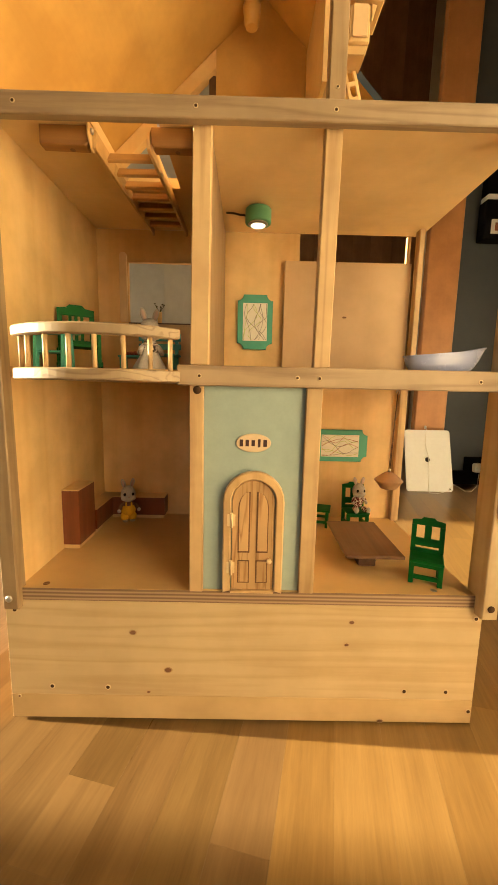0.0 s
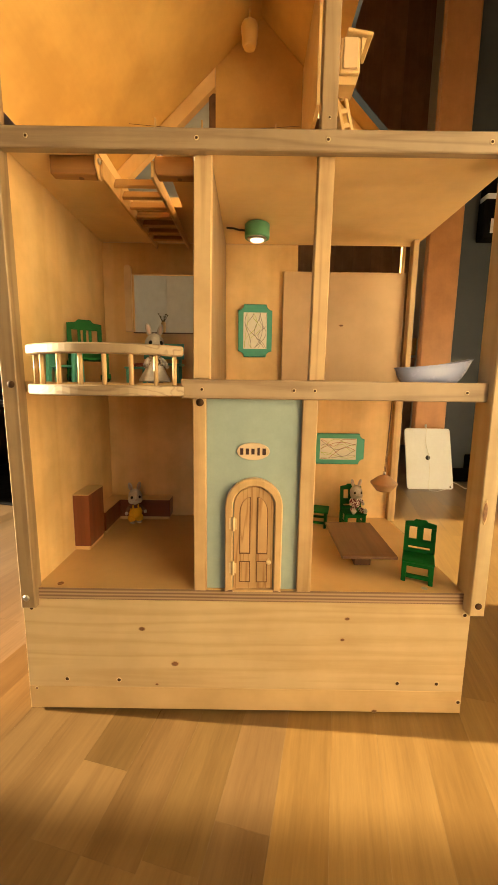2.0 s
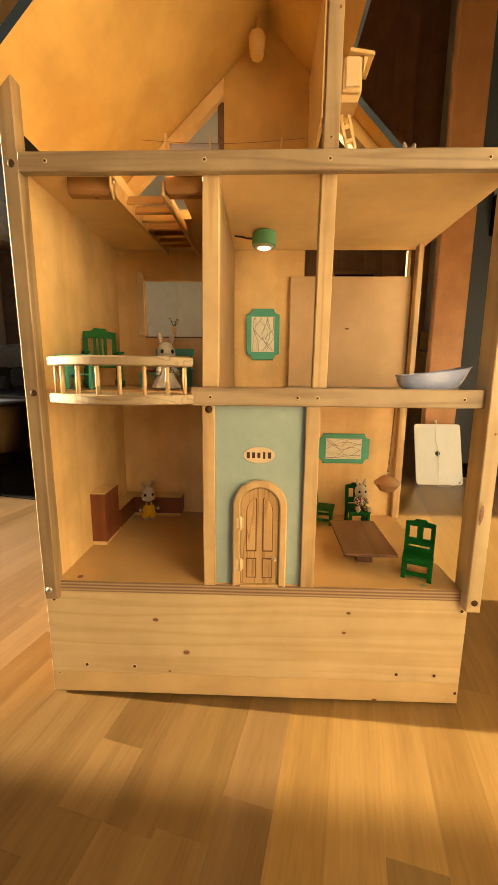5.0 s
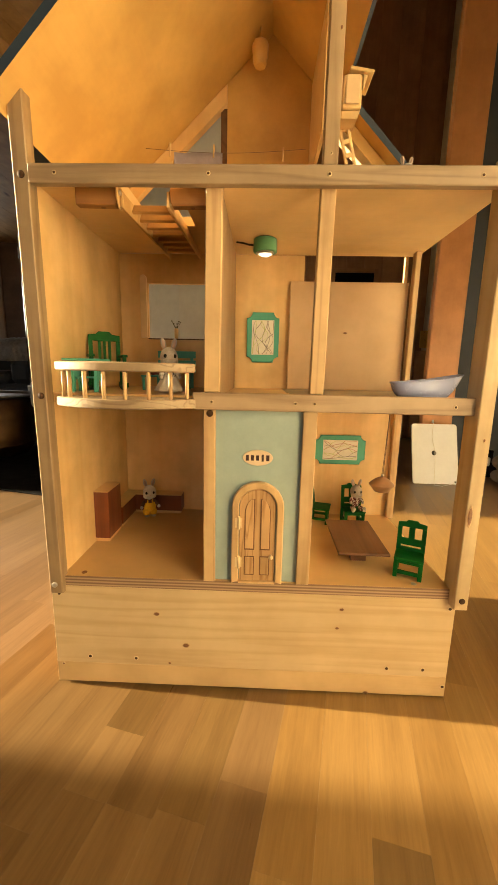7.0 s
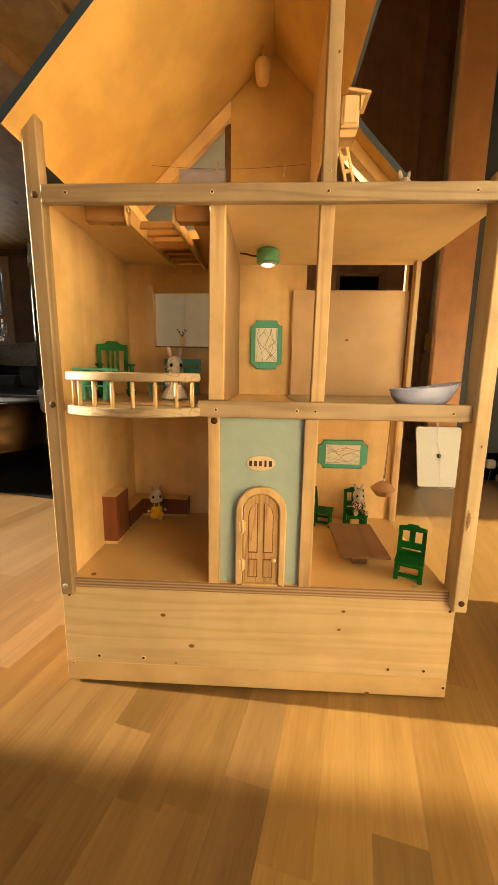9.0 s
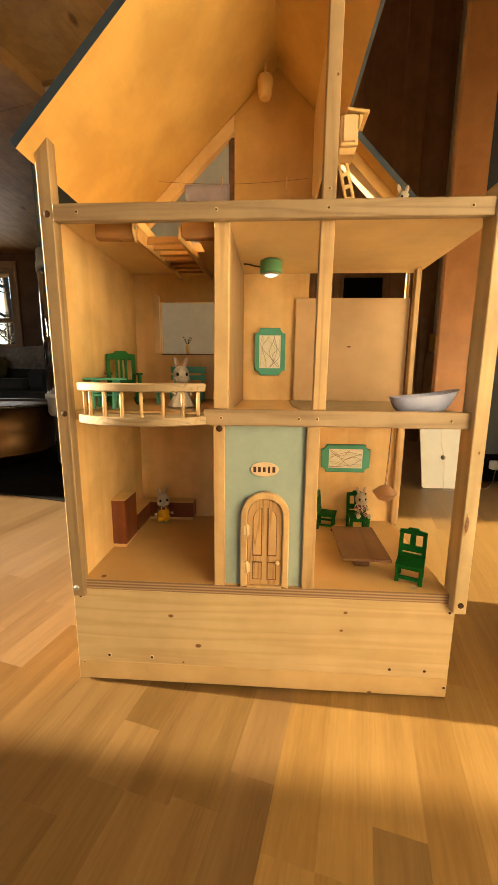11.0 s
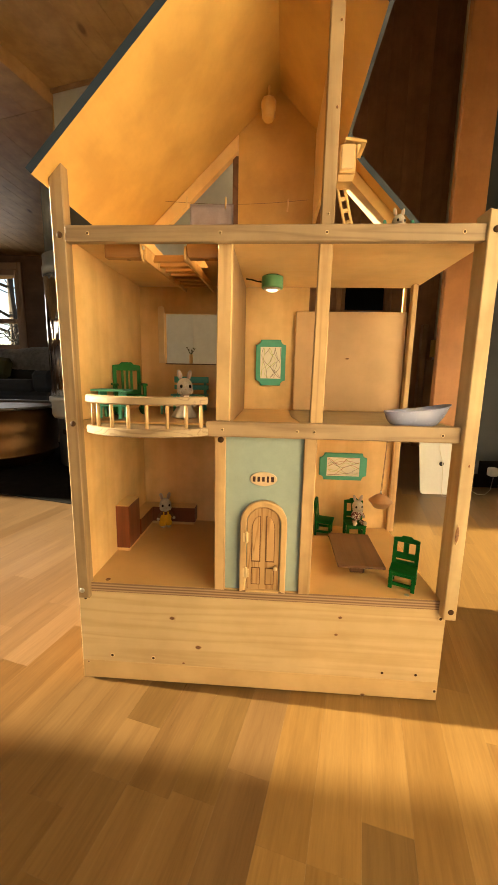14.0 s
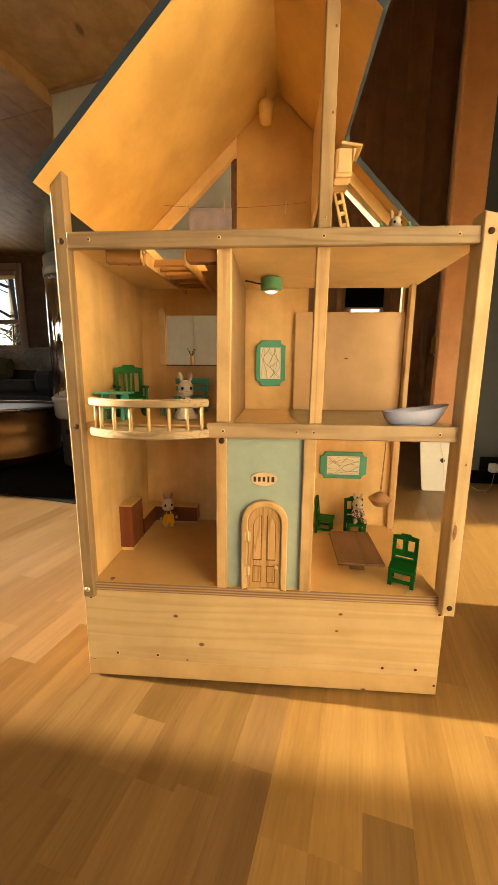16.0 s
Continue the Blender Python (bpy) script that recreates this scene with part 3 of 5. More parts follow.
part("sliding_panel", bm_box(0.0620, 0.2975, 0.286, 0.2925, F1 + 0.0015, 0.6860, 0.0007), PANEL_PLY, house, "loose plywood panel closing the back opening")
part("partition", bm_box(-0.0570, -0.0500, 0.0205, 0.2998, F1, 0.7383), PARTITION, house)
part("partition", bm_box(-0.070, -0.063, 0.0205, 0.2998, G, 0.4558), BIRCH, house)
part("partition", bm_box(0.074, 0.081, 0.0205, 0.2998, G, 0.4558), BIRCH, house)
bm = bmesh.new()
prism(bm, [(-0.2485, 0.5715), (-0.2345, 0.5715), (-0.2345, 0.690)] + arc(-0.2415, 0.690, 0.007, 0, 180, 8)[1:-1] + [(-0.2485, 0.690)], BACK - 0.0060, BACK - 0.0003, "y", 0.0008)
part("window_strip", bm, PALE_PINE, house, "rounded wooden stick beside the window hole")
# dark strip in place of the hole's bottom edge
part("window_strip", bm_box(-0.2342, -0.0995, BACK - 0.0012, BACK - 0.0003, 0.5685, 0.5708), WALNUT, house)

knot(0.3035, 0.312, house, 0.0036, 0.017, -0.0142)
knot(0.3090, 0.420, house, 0.0018, 0.003, -0.0142)
knot(0.177, 0.587, house, 0.0046, 0.0022, 0.2858)
# roof
RX, RZ = 0.001, 1.127                  # ridge, inner face
YF, YB, TH = -0.034, 0.334, 0.0155     # front edge, back edge, thickness taken upwards


def roof_faces(ob, side):
    for p in ob.data.polygons:
        inner = p.normal.z < -0.5 and p.normal.x * side < -0.5
        p.material_index = 0 if inner else 1


def ridge(y):
    """The ridge is skewed slightly to the side and down towards the gable to fit the camera's view."""
    f = (y - YF) / (0.300 - YF)
    return RX + 0.012 * f, RZ - 0.0085 * f


def rz(x, y=0.300):
    """Height of the roof's inner face."""
    mx, mz = ridge(y)
    return mz - abs(x - mx) * ((mz - 0.808) / (mx + 0.318) if x < mx else 1.0)


bm = bmesh.new()
ends = []
for y in (YF, YB):
    mx, mz = ridge(y)
    ends.append([bm.verts.new((px, y, pz)) for px, pz in ((mx, mz), (-0.318, 0.808), (-0.3258, 0.808 + TH / 2), (mx, mz + TH))])
bm.faces.new(ends[0])
bm.faces.new(ends[1][::-1])
for k in range(4):
    bm.faces.new((ends[0][k], ends[1][k], ends[1][(k + 1) % 4], ends[0][(k + 1) % 4]))
left_roof = part("left_roof", bm, [ROOF_PLY, ROOF_BLUE], house, "plywood roof slope painted slate blue outside")
roof_faces(left_roof, -1)
CUT, KEEP, RR = 0.141, 0.252, 0.032
outline = [(RX, YF), (CUT, YF)] + [(CUT + RR - RR * math.cos(radians(a)), KEEP - RR + RR * math.sin(radians(a))) for a in range(0, 91, 15)] + [(0.340, KEEP), (0.340, YB), (RX, YB)]
bm = bmesh.new()
low = [bm.verts.new((ridge(py)[0], py, ridge(py)[1]) if px == RX else (px, py, rz(px, py))) for px, py in outline]
high = [bm.verts.new((ridge(py)[0], py, ridge(py)[1] + TH) if px == RX else (px + TH / 2, py, rz(px, py) + TH / 2)) for px, py in outline]
bm.faces.new(low)
bm.faces.new(high[::-1])
for k in range(len(low)):
    j = (k + 1) % len(low)
    bm.faces.new((low[k], high[k], high[j], low[j]))
right_roof = part("right_roof", bm, [ROOF_PLY, ROOF_BLUE], house, "plywood roof slope with a rounded cut-out, slate blue outside")
roof_faces(right_roof, 1)
part("rafter", bm_prism([(-0.0712, rz(-0.0712) - 0.0005), (-0.318, rz(-0.318) - 0.0005), (-0.304, rz(-0.304) - 0.0315), (-0.0712, rz(-0.0712) - 0.0315)], 0.300, 0.318, "y", 0.0008), BIRCH, house)
part("rafter", bm_prism([(0.095, rz(0.095) - 0.0005), (0.338, rz(0.338) - 0.0005), (0.324, rz(0.324) - 0.028), (0.095, rz(0.095) - 0.028)], 0.285, 0.3335, "y", 0.0008), [ROOF_PLY, PALE_PINE], house)
# pale pine on the underside paints in the direct sun that falls there
for p in bpy.data.objects["rafter.001"].data.polygons:
    p.material_index = 1 if p.normal.z < -0.6 else 0
part("gable_board", bm_prism([(-0.0705, F2), (0.0883, F2), (0.0883, rz(0.0883) - 0.0008), (ridge(0.3)[0], ridge(0.3)[1] - 0.0008), (-0.0705, rz(-0.0705) - 0.0008)], 0.300, 0.308, "y", 0.0005), ROOF_PLY, house)
part("gable_stud", bm_box(-0.0835, -0.0712, 0.3095, 0.3250, F2, 1.003), WALNUT, house)
part("attic_side_board", bm_prism([(0.120, 0.862), (0.2998, 0.862), (0.2998, rz(0.092) - 0.004), (0.120, rz(0.092) - 0.004)], 0.0885, 0.0945, "x"), BIRCH_FLAT, house)

# balcony
def bow(k, inset=0.0):
    """Outline of the bowed balcony front, k from 0 (left) to 1 (right)."""
    x = -0.2685 + 0.1885 * k
    x += inset * (1 - 2 * k)
    s = 1 - abs(2 * k - 1) ** 2.4
    return (x, -0.018 - 0.036 * s + inset)


balcony = part("balcony", bm_prism([bow(k / 20) for k in range(21)] + [(-0.0870, -0.0045), (-0.0870, 0.0163), (-0.2685, 0.0163)], 0.4545, F1 - 0.003, "z", 0.0012), BALCONY, house, "bowed pine balcony with round balusters")
outer = [bow(k / 24) for k in range(25)]
inner = [bow(k / 24, 0.009) for k in range(25)]
bm = bmesh.new()
prism(bm, outer + inner[::-1], 0.5015, 0.5135, "z", 0.0016)
part("hand_rail", bm, BALCONY, balcony)
prof = [(0.0027, 0.0), (0.0027, 0.0344)]
for k in (0.045, 0.115, 0.26, 0.41, 0.56, 0.72, 0.86, 0.965):
    bx, by = bow(k, 0.0045)
    part("baluster", bm_lathe(prof, (bx, by, F1 - 0.0030), 12), PINE_UP, balcony)

# front door panel
part("door_panel", bm_box(-0.0555, 0.0715, 0.0075, 0.0135, G, 0.4518, 0.0004), TEAL, house, "pale teal painted wall panel")
DX, DW = 0.0075, 0.038                 # door centre, half width


def arch(w, top, z0, n=14):
    return [(DX + w, z0)] + arc(DX, top - w, w, 0, 180, n) + [(DX - w, z0)]


door = part("door", bm_prism(arch(0.0266, 0.3375, G + 0.0042), 0.0010, 0.0074, "y", 0.0007), DOOR_WOOD, house, "small arched wooden panel door with frame")
o, i = arch(DW, 0.3490, G + 0.0005), arch(0.0276, 0.3386, G + 0.0036)
DOOR_FRAME = wood("door_frame_wood", (0.70, 0.47, 0.23), (0.54, 0.33, 0.14), "z", fine=300, ring=40, rough=0.4, contrast=0.5)
bm = bmesh.new()
prism(bm, o + i[::-1], -0.0030, 0.0073, "y", 0.0016)
part("door_frame", bm, DOOR_FRAME, door)
part("threshold", bm_box(DX - 0.0275, DX + 0.0275, -0.0028, 0.0073, G + 0.0005, G + 0.0036, 0.0006), DOOR_FRAME, door)


def panel_field(x0, x1, z0, z1, side):
    """A grooved field on the door; side -1 or 1 gives it a rounded outer shoulder."""
    w, rise = x1 - x0, 0.0225
    pts = [(x0, z0), (x1, z0)]
    if side > 0:
        pts += [(x0 + w * math.cos(radians(a)), z1 - rise + rise * math.sin(radians(a))) for a in range(0, 91, 10)]
    elif side < 0:
        pts += [(x1 + w * math.cos(radians(a)), z1 - rise + rise * math.sin(radians(a))) for a in range(90, 181, 10)]
    else:
        pts += [(x1, z1), (x0, z1)]
    mx, mz = sum(p[0] for p in pts) / len(pts), sum(p[1] for p in pts) / len(pts)
    for name, shrink, y0, mat in (("groove", 0.0, 0.0004, GROOVE), ("raised_panel", 0.0030, -0.0002, DOOR_WOOD)):
        fx, fz = 1 - shrink / w, 1 - shrink / (z1 - z0)
        part(name, bm_prism([(mx + (a - mx) * fx, mz + (c - mz) * fz) for a, c in pts], y0, 0.0012, "y", 0.0003 if shrink else 0.0), mat, door)


# no real groove is cut: its shade is the colour of a dark plate
GROOVE = paint("groove_shade", (0.17, 0.075, 0.028), 0.6, vary=0.2, scale=300)
for x0, x1, side in ((DX - 0.0190, DX - 0.0040, -1), (DX + 0.0040, DX + 0.0190, 1)):
    panel_field(x0, x1, G + 0.0135, G + 0.0440, 0)
    panel_field(x0, x1, G + 0.0540, 0.3235, side)
for hz in (0.216, 0.278):
    bm = bmesh.new()
    tube(bm, [(DX - 0.0272, -0.0036, hz), (DX - 0.0272, -0.0036, hz + 0.019)], 0.0019)
    box(bm, DX - 0.0325, DX - 0.0225, -0.0034, -0.0031, hz + 0.002, hz + 0.017)
    part("hinge", bm, PALE_PINE, door)
part("knob", bm_lathe([(0.0012, 0), (0.0012, 0.005), (0.0030, 0.0062), (0.0034, 0.009), (0.002, 0.011), (0, 0.0112)], (DX + 0.0205, 0.0010, 0.2365), 12, Matrix.Rotation(radians(90), 4, "X")), PALE_PINE, door)

MARKS = paint("dark_brush_marks", (0.05, 0.014, 0.01), 0.6)
plate = thing("name_plate", bm_prism([(0.0055 + 0.0215 * math.cos(a * math.pi / 16), 0.3835 + 0.0115 * math.sin(a * math.pi / 16)) for a in range(32)], 0.0048, 0.0074, "y", 0.0006),
              wood("plate_wood", (0.74, 0.56, 0.36), (0.62, 0.42, 0.23), "x", rough=0.5), "oval light wooden plate with dark brush marks on the teal panel", "sign")
for k, (w, h) in enumerate(((0.0042, 0.0085), (0.0042, 0.008), (0.0042, 0.0075), (0.0032, 0.010), (0.0046, 0.0085))):
    cx = -0.0095 + k * 0.0073
    part("mark", bm_box(cx - w / 2, cx + w / 2, 0.0043, 0.0047, 0.3835 - h / 2, 0.3835 + h / 2), MARKS, plate)

# ---- loose things in the dollhouse ----
FUR = paint("short_fur", (0.44, 0.385, 0.32), 0.95, vary=0.2, scale=500, bump=0.6)
FUR_GREY = paint("grey_fur", (0.58, 0.52, 0.44), 0.95, vary=0.2, scale=500, bump=0.6)
PINK = paint("ear_pink", (0.52, 0.36, 0.29), 0.9)
EYE = paint("bead_black", (0.006, 0.005, 0.004), 0.4, spec=0.2)
YELLOW = paint("yellow_cloth", (0.85, 0.48, 0.02), 0.9, vary=0.15, scale=600, bump=0.5)
WHITE_CLOTH = paint("white_cloth", (0.70, 0.63, 0.55), 0.9, vary=0.12, scale=400, bump=0.6)
BROWN_CLOTH = paint("brown_cloth", (0.17, 0.08, 0.045), 0.9)


def check_cloth():
    mat, nodes, links, b = base_material("checked_cloth", 0.9)
    ck = node(nodes, "ShaderNodeTexVoronoi", Scale=330.0)
    links.new(coords(nodes, links, (1, 1, 1)), ck.inputs["Vector"])
    tone = ramp(nodes, [(0.50, (0.13, 0.02, 0.02)), (0.62, (0.55, 0.46, 0.40))])
    links.new(ck.outputs["Distance"], tone.inputs[0])
    links.new(tone.outputs[0], b.inputs["Base Color"])
    return mat


CHECK = check_cloth()
BODICE, nodes_, links_, b_ = base_material("printed_cotton", 0.9)
vein = node(nodes_, "ShaderNodeTexNoise", Scale=260.0, Detail=2.0)
links_.new(coords(nodes_, links_, (1, 1, 1)), vein.inputs["Vector"])
tone_ = ramp(nodes_, [(0.42, (0.10, 0.07, 0.05)), (0.50, (0.66, 0.58, 0.48))])
links_.new(vein.outputs["Fac"], tone_.inputs[0])
links_.new(tone_.outputs[0], b_.inputs["Base Color"])


def rabbit(name, place, turn, h, fur, cloth, label, sitting=False, dress=False, bib=None):
    """A flocked toy animal in one mesh; h is its height to the crown."""
    bm = bmesh.new()
    hr = 0.215 * h
    neck = (0.60 if not sitting else 0.43) * h
    # head taller than wide with full cheeks, a broad muzzle and thick upright ears
    ball(bm, (0, -0.01 * h, neck + hr * 1.06), (hr * 0.98, hr * 0.95, hr * 1.14))
    ball(bm, (0, -hr * 0.62, neck + hr * 0.66), (hr * 0.66, hr * 0.50, hr * 0.50))
    for s in (-1, 1):
        ball(bm, (s * hr * 0.52, -hr * 0.28, neck + hr * 0.60), (hr * 0.46, hr * 0.50, hr * 0.46))
        ball(bm, (s * hr * 0.58, hr * 0.1, neck + hr * 2.50), (hr * 0.29, hr * 0.17, hr * 0.66), Matrix.Rotation(radians(s * 15), 4, "Y"))
        ball(bm, (s * hr * 0.58, -hr * 0.03, neck + hr * 2.48), (hr * 0.16, hr * 0.08, hr * 0.48), Matrix.Rotation(radians(s * 15), 4, "Y"), 1, 10, 8)
        ball(bm, (s * hr * 0.50, -hr * 0.80, neck + hr * 1.17), (hr * 0.20, hr * 0.14, hr * 0.22), None, 2, 10, 8)
    ball(bm, (0, -hr * 1.11, neck + hr * 0.84), (hr * 0.13, hr * 0.05, hr * 0.08), None, 1, 8, 6)
    if dress:
        prof = [(0.31 * h, 0.03 * h), (0.32 * h, 0.07 * h), (0.25 * h, 0.22 * h), (0.17 * h, 0.38 * h), (0.155 * h, 0.50 * h), (0.12 * h, neck + 0.02 * h), (0, neck + 0.05 * h)]
        vs = lathe(bm, prof, (0, 0, 0), 28, None, 3)
        for v in vs:
            a = math.atan2(v.co.y, v.co.x)
            f = 1 + 0.15 * math.sin(7 * a) * max(0, 1 - v.co.z / (0.4 * h))
            v.co.x *= f
            v.co.y *= f * 0.85
        for f in bm.faces:
            if f.material_index == 3 and f.calc_center_median().z > 0.34 * h:
                f.material_index = 6
        lathe(bm, [(0.15 * h, 0), (0.17 * h, 0.012 * h), (0.13 * h, 0.05 * h)], (0, 0, 0.52 * h), 20, None, 6)
    else:
        wide = 0.21 if bib else 0.17
        ball(bm, (0, 0, 0.36 * h if not sitting else 0.30 * h), (wide * h, 0.15 * h, 0.22 * h), None, 3)
        if bib:
            ball(bm, (0, 0.005 * h, 0.50 * h), (0.18 * h, 0.125 * h, 0.12 * h), None, 4)
            for s in (-1, 1):
                ball(bm, (s * 0.075 * h, -0.10 * h, 0.52 * h), (0.028 * h, 0.03 * h, 0.09 * h), None, 3, 8, 6)
    for s in (-1, 1):
        am = Matrix.Rotation(radians(s * -28), 4, "Y") @ Matrix.Rotation(radians(-30), 4, "X")
        ball(bm, (s * (0.23 if bib else 0.19) * h, -0.07 * h, 0.44 * h if not sitting else 0.36 * h), (0.055 * h, 0.06 * h, 0.15 * h), am, 4 if bib or dress else 3)
        ball(bm, (s * (0.275 if bib else 0.215) * h, -0.14 * h, 0.37 * h if not sitting else 0.28 * h), (0.052 * h, 0.055 * h, 0.055 * h))
        if sitting:
            ball(bm, (s * 0.15 * h, -0.20 * h, 0.085 * h), (0.085 * h, 0.20 * h, 0.08 * h), None, 3)
            ball(bm, (s * 0.20 * h, -0.36 * h, 0.095 * h), (0.075 * h, 0.06 * h, 0.095 * h))
        elif not dress:
            ball(bm, (s * 0.105 * h, 0, 0.16 * h), (0.125 * h, 0.13 * h, 0.13 * h), None, 3)
            ball(bm, (s * 0.10 * h, -0.04 * h, 0.04 * h), (0.08 * h, 0.12 * h, 0.042 * h))
        else:
            ball(bm, (s * 0.09 * h, -0.08 * h, 0.032 * h), (0.07 * h, 0.11 * h, 0.034 * h))
    bmesh.ops.transform(bm, matrix=pose(*place, 0, 0, turn), verts=bm.verts[:])
    return thing(name, bm, [fur, PINK, EYE, cloth, bib or WHITE_CLOTH, CHECK, BODICE], label, "toy figure", "toy rabbits")


rabbit("toy_rabbit", (-0.228, 0.252, G), 24, 0.066, FUR_GREY, YELLOW, "small grey flocked toy rabbit in yellow dungarees standing on the floor", bib=BROWN_CLOTH)
rabbit("toy_rabbit", (-0.137, 0.075, F1), 22, 0.0655, FUR, WHITE_CLOTH, "cream flocked toy rabbit in a white dress", dress=True)
rabbit("toy_rabbit", (0.2125, 0.243, G + 0.0345), 8, 0.058, FUR, CHECK, "cream toy rabbit in checked clothes sitting on a green chair", sitting=True)
rabbit("toy_rabbit", (0.207, 0.086, F2 + 0.0031), 10, 0.050, FUR, WHITE_CLOTH, "white toy rabbit on a small turquoise chair in the attic", sitting=True)


def dining_chair(place, turn, label):
    """Painted toy chair; the front faces -y."""
    w, d, sh, bh = 0.0430, 0.036, 0.0340, 0.0835
    ob = holder("toy_chair", place, label, "chair", "green toy chairs", turn)
    hw = w / 2
    part("seat", bm_box(-hw, hw, -d / 2 - 0.003, d / 2, sh - 0.0035, sh, 0.0008), GREEN, ob)
    for s in (-1, 1):
        x0 = s * (hw - 0.0035)
        part("leg", bm_box(x0 - 0.0032, x0 + 0.0032, -d / 2, -d / 2 + 0.005, 0, sh - 0.0035, 0.0006), GREEN, ob)
        part("leg", bm_box(x0 - 0.0032, x0 + 0.0032, d / 2 - 0.0045, d / 2, 0, sh - 0.0035, 0.0006), GREEN, ob)
    part("apron", bm_box(-hw + 0.0067, hw - 0.0067, -d / 2 + 0.0005, -d / 2 + 0.004, sh - 0.0095, sh - 0.0036), GREEN, ob)
    part("stretcher", bm_box(-hw + 0.0067, hw - 0.0067, -d / 2 + 0.0005, -d / 2 + 0.004, 0.0065, 0.0125, 0.0004), GREEN, ob)
    for s in (-1, 1):
        part("side_rail", bm_box(s * (hw - 0.0055), s * (hw - 0.002), -d / 2 + 0.005, d / 2 - 0.0046, 0.008, 0.0125), GREEN, ob)
    # back: posts, middle splat, rails and a crest raised in the middle
    bm = bmesh.new()
    y0, y1 = d / 2 - 0.0042, d / 2 - 0.0004
    z0 = sh + 0.0002
    crest = [(-hw, 0.072), (hw, 0.072), (hw, 0.0785), (hw - 0.004, 0.0795), (0.010, 0.0805), (0.007, bh), (-0.007, bh), (-0.010, 0.0805), (-hw + 0.004, 0.0795), (-hw, 0.0785)]
    prism(bm, crest, y0, y1, "y", 0.0005)
    for x0, x1, a, b in ((-hw, -hw + 0.0065, z0, 0.072), (hw - 0.0065, hw, z0, 0.072), (-0.0045, 0.0045, 0.0535, 0.072), (-hw + 0.0065, hw - 0.0065, 0.0425, 0.0535), (-hw + 0.0065, hw - 0.0065, z0, 0.0390)):
        box(bm, x0, x1, y0, y1, a, b)
    bmesh.ops.rotate(bm, cent=(0, d / 2, sh), matrix=Matrix.Rotation(radians(-6), 3, "X"), verts=bm.verts[:])
    part("backrest", bm, GREEN, ob)
    return ob


dining_chair((0.2505, 0.0430, G), -25, "dark green painted wooden toy chair near the table")
dining_chair((0.2090, 0.246, G), 3, "dark green toy chair with a rabbit sitting on it")
dining_chair((0.1420, 0.257, G), 75, "dark green toy chair turned sideways by the back wall")

table = holder("toy_table", (0.182, 0.113, G), "low walnut-brown wooden toy table on a block foot", "table", "", -1)
part("tabletop", bm_box(-0.0430, 0.0390, -0.0735, 0.066, 0.0300, 0.0345, 0.0008), WALNUT, table)
part("foot", bm_box(-0.013, 0.013, -0.032, 0.045, 0, 0.0299, 0.0008), WALNUT, table)


def pendant(place, top, label):
    ob = holder("pendant_lamp", place, label, "lamp")
    prof = [(0.0085, -0.0150), (0.013, -0.0135), (0.0225, -0.0015), (0.0235, 0.0), (0.0225, 0.0015), (0.012, 0.0105), (0.005, 0.0145), (0, 0.015)]
    part("shade", bm_lathe(prof, (0, 0, 0), 28), wood("lamp_wood", (0.42, 0.24, 0.12), (0.28, 0.15, 0.07), "z", rough=0.5), ob, "turned wooden shade")
    part("ferrule", bm_lathe([(0.0022, 0), (0.0022, 0.005), (0, 0.006)], (0, 0, 0.0148), 10), STEEL, ob)
    h = top - place[2]
    bm = bmesh.new()
    tube(bm, [(-0.0010, 0, 0.019), (0.0016, 0, h * 0.5), (0.0040, 0, h - 0.010)], 0.0005, 6)
    tube(bm, [(0.0010, 0, 0.019), (0.0028, 0, h * 0.5), (0.0046, 0, h - 0.010)], 0.0005, 6)
    part("cord", bm, WALNUT, ob)
    part("hook", bm_tube([(0.0043 + 0.0028 * math.cos(a), 0, h - 0.0075 + 0.0030 * math.sin(a)) for a in [k * 0.62 - 1.6 for k in range(9)]] + [(0.0043, 0, h)], 0.0006, 6), STEEL, ob)
    return ob


pendant((0.241, 0.174, 0.3000), 0.456, "turned wooden pendant lamp on a double cord with a brass hook")

# attic pendant: a faceted wooden cup on a peg
lamp = holder("attic_pendant", (-0.0090, 0.262, 1.0400), "faceted pale wooden pendant lamp under the roof", "lamp")
part("shade", bm_lathe([(0.0092, 0), (0.0120, 0.0035), (0.0150, 0.0290), (0.0147, 0.0335), (0.0126, 0.0365), (0.004, 0.0368)], (0, 0, 0.000), 8), ROOF_PLY, lamp)
part("peg", bm_lathe([(0.0022, 0), (0.0022, rz(-0.0090, 0.262) - 1.0775)], (0, 0, 0.0370), 8), ROOF_PLY, lamp)

# ceiling spot
spot = holder("ceiling_spot", (0.0085, 0.204, 0.7385), "green ring spot lamp with clear lens under the ceiling", "lamp")
bm = bmesh.new()
lathe(bm, [(0.0160, -0.0240), (0.0205, -0.0235), (0.0210, -0.022), (0.0210, -0.003), (0.0200, -0.002), (0, -0.002)], (0, 0, 0), 36)
part("ring", bm, GREEN_MID, spot)
LENS, nodes_, links_, b_ = base_material("lamp_lens", 0.08)
b_.inputs["Base Color"].default_value = (0.9, 0.88, 0.82, 1)
b_.inputs["Transmission Weight"].default_value = 0.4
b_.inputs["Emission Color"].default_value, b_.inputs["Emission Strength"].default_value = (1.0, 0.84, 0.55, 1), 0.45
part("lens", bm_lathe([(0, -0.0300), (0.006, -0.0295), (0.0115, -0.0270), (0.0150, -0.0242)], (0, 0, 0), 28), LENS, spot)
part("bezel", bm_lathe([(0.0118, -0.0268), (0.0155, -0.0246), (0.0162, -0.0241)], (0, 0, 0), 28), STEEL, spot)
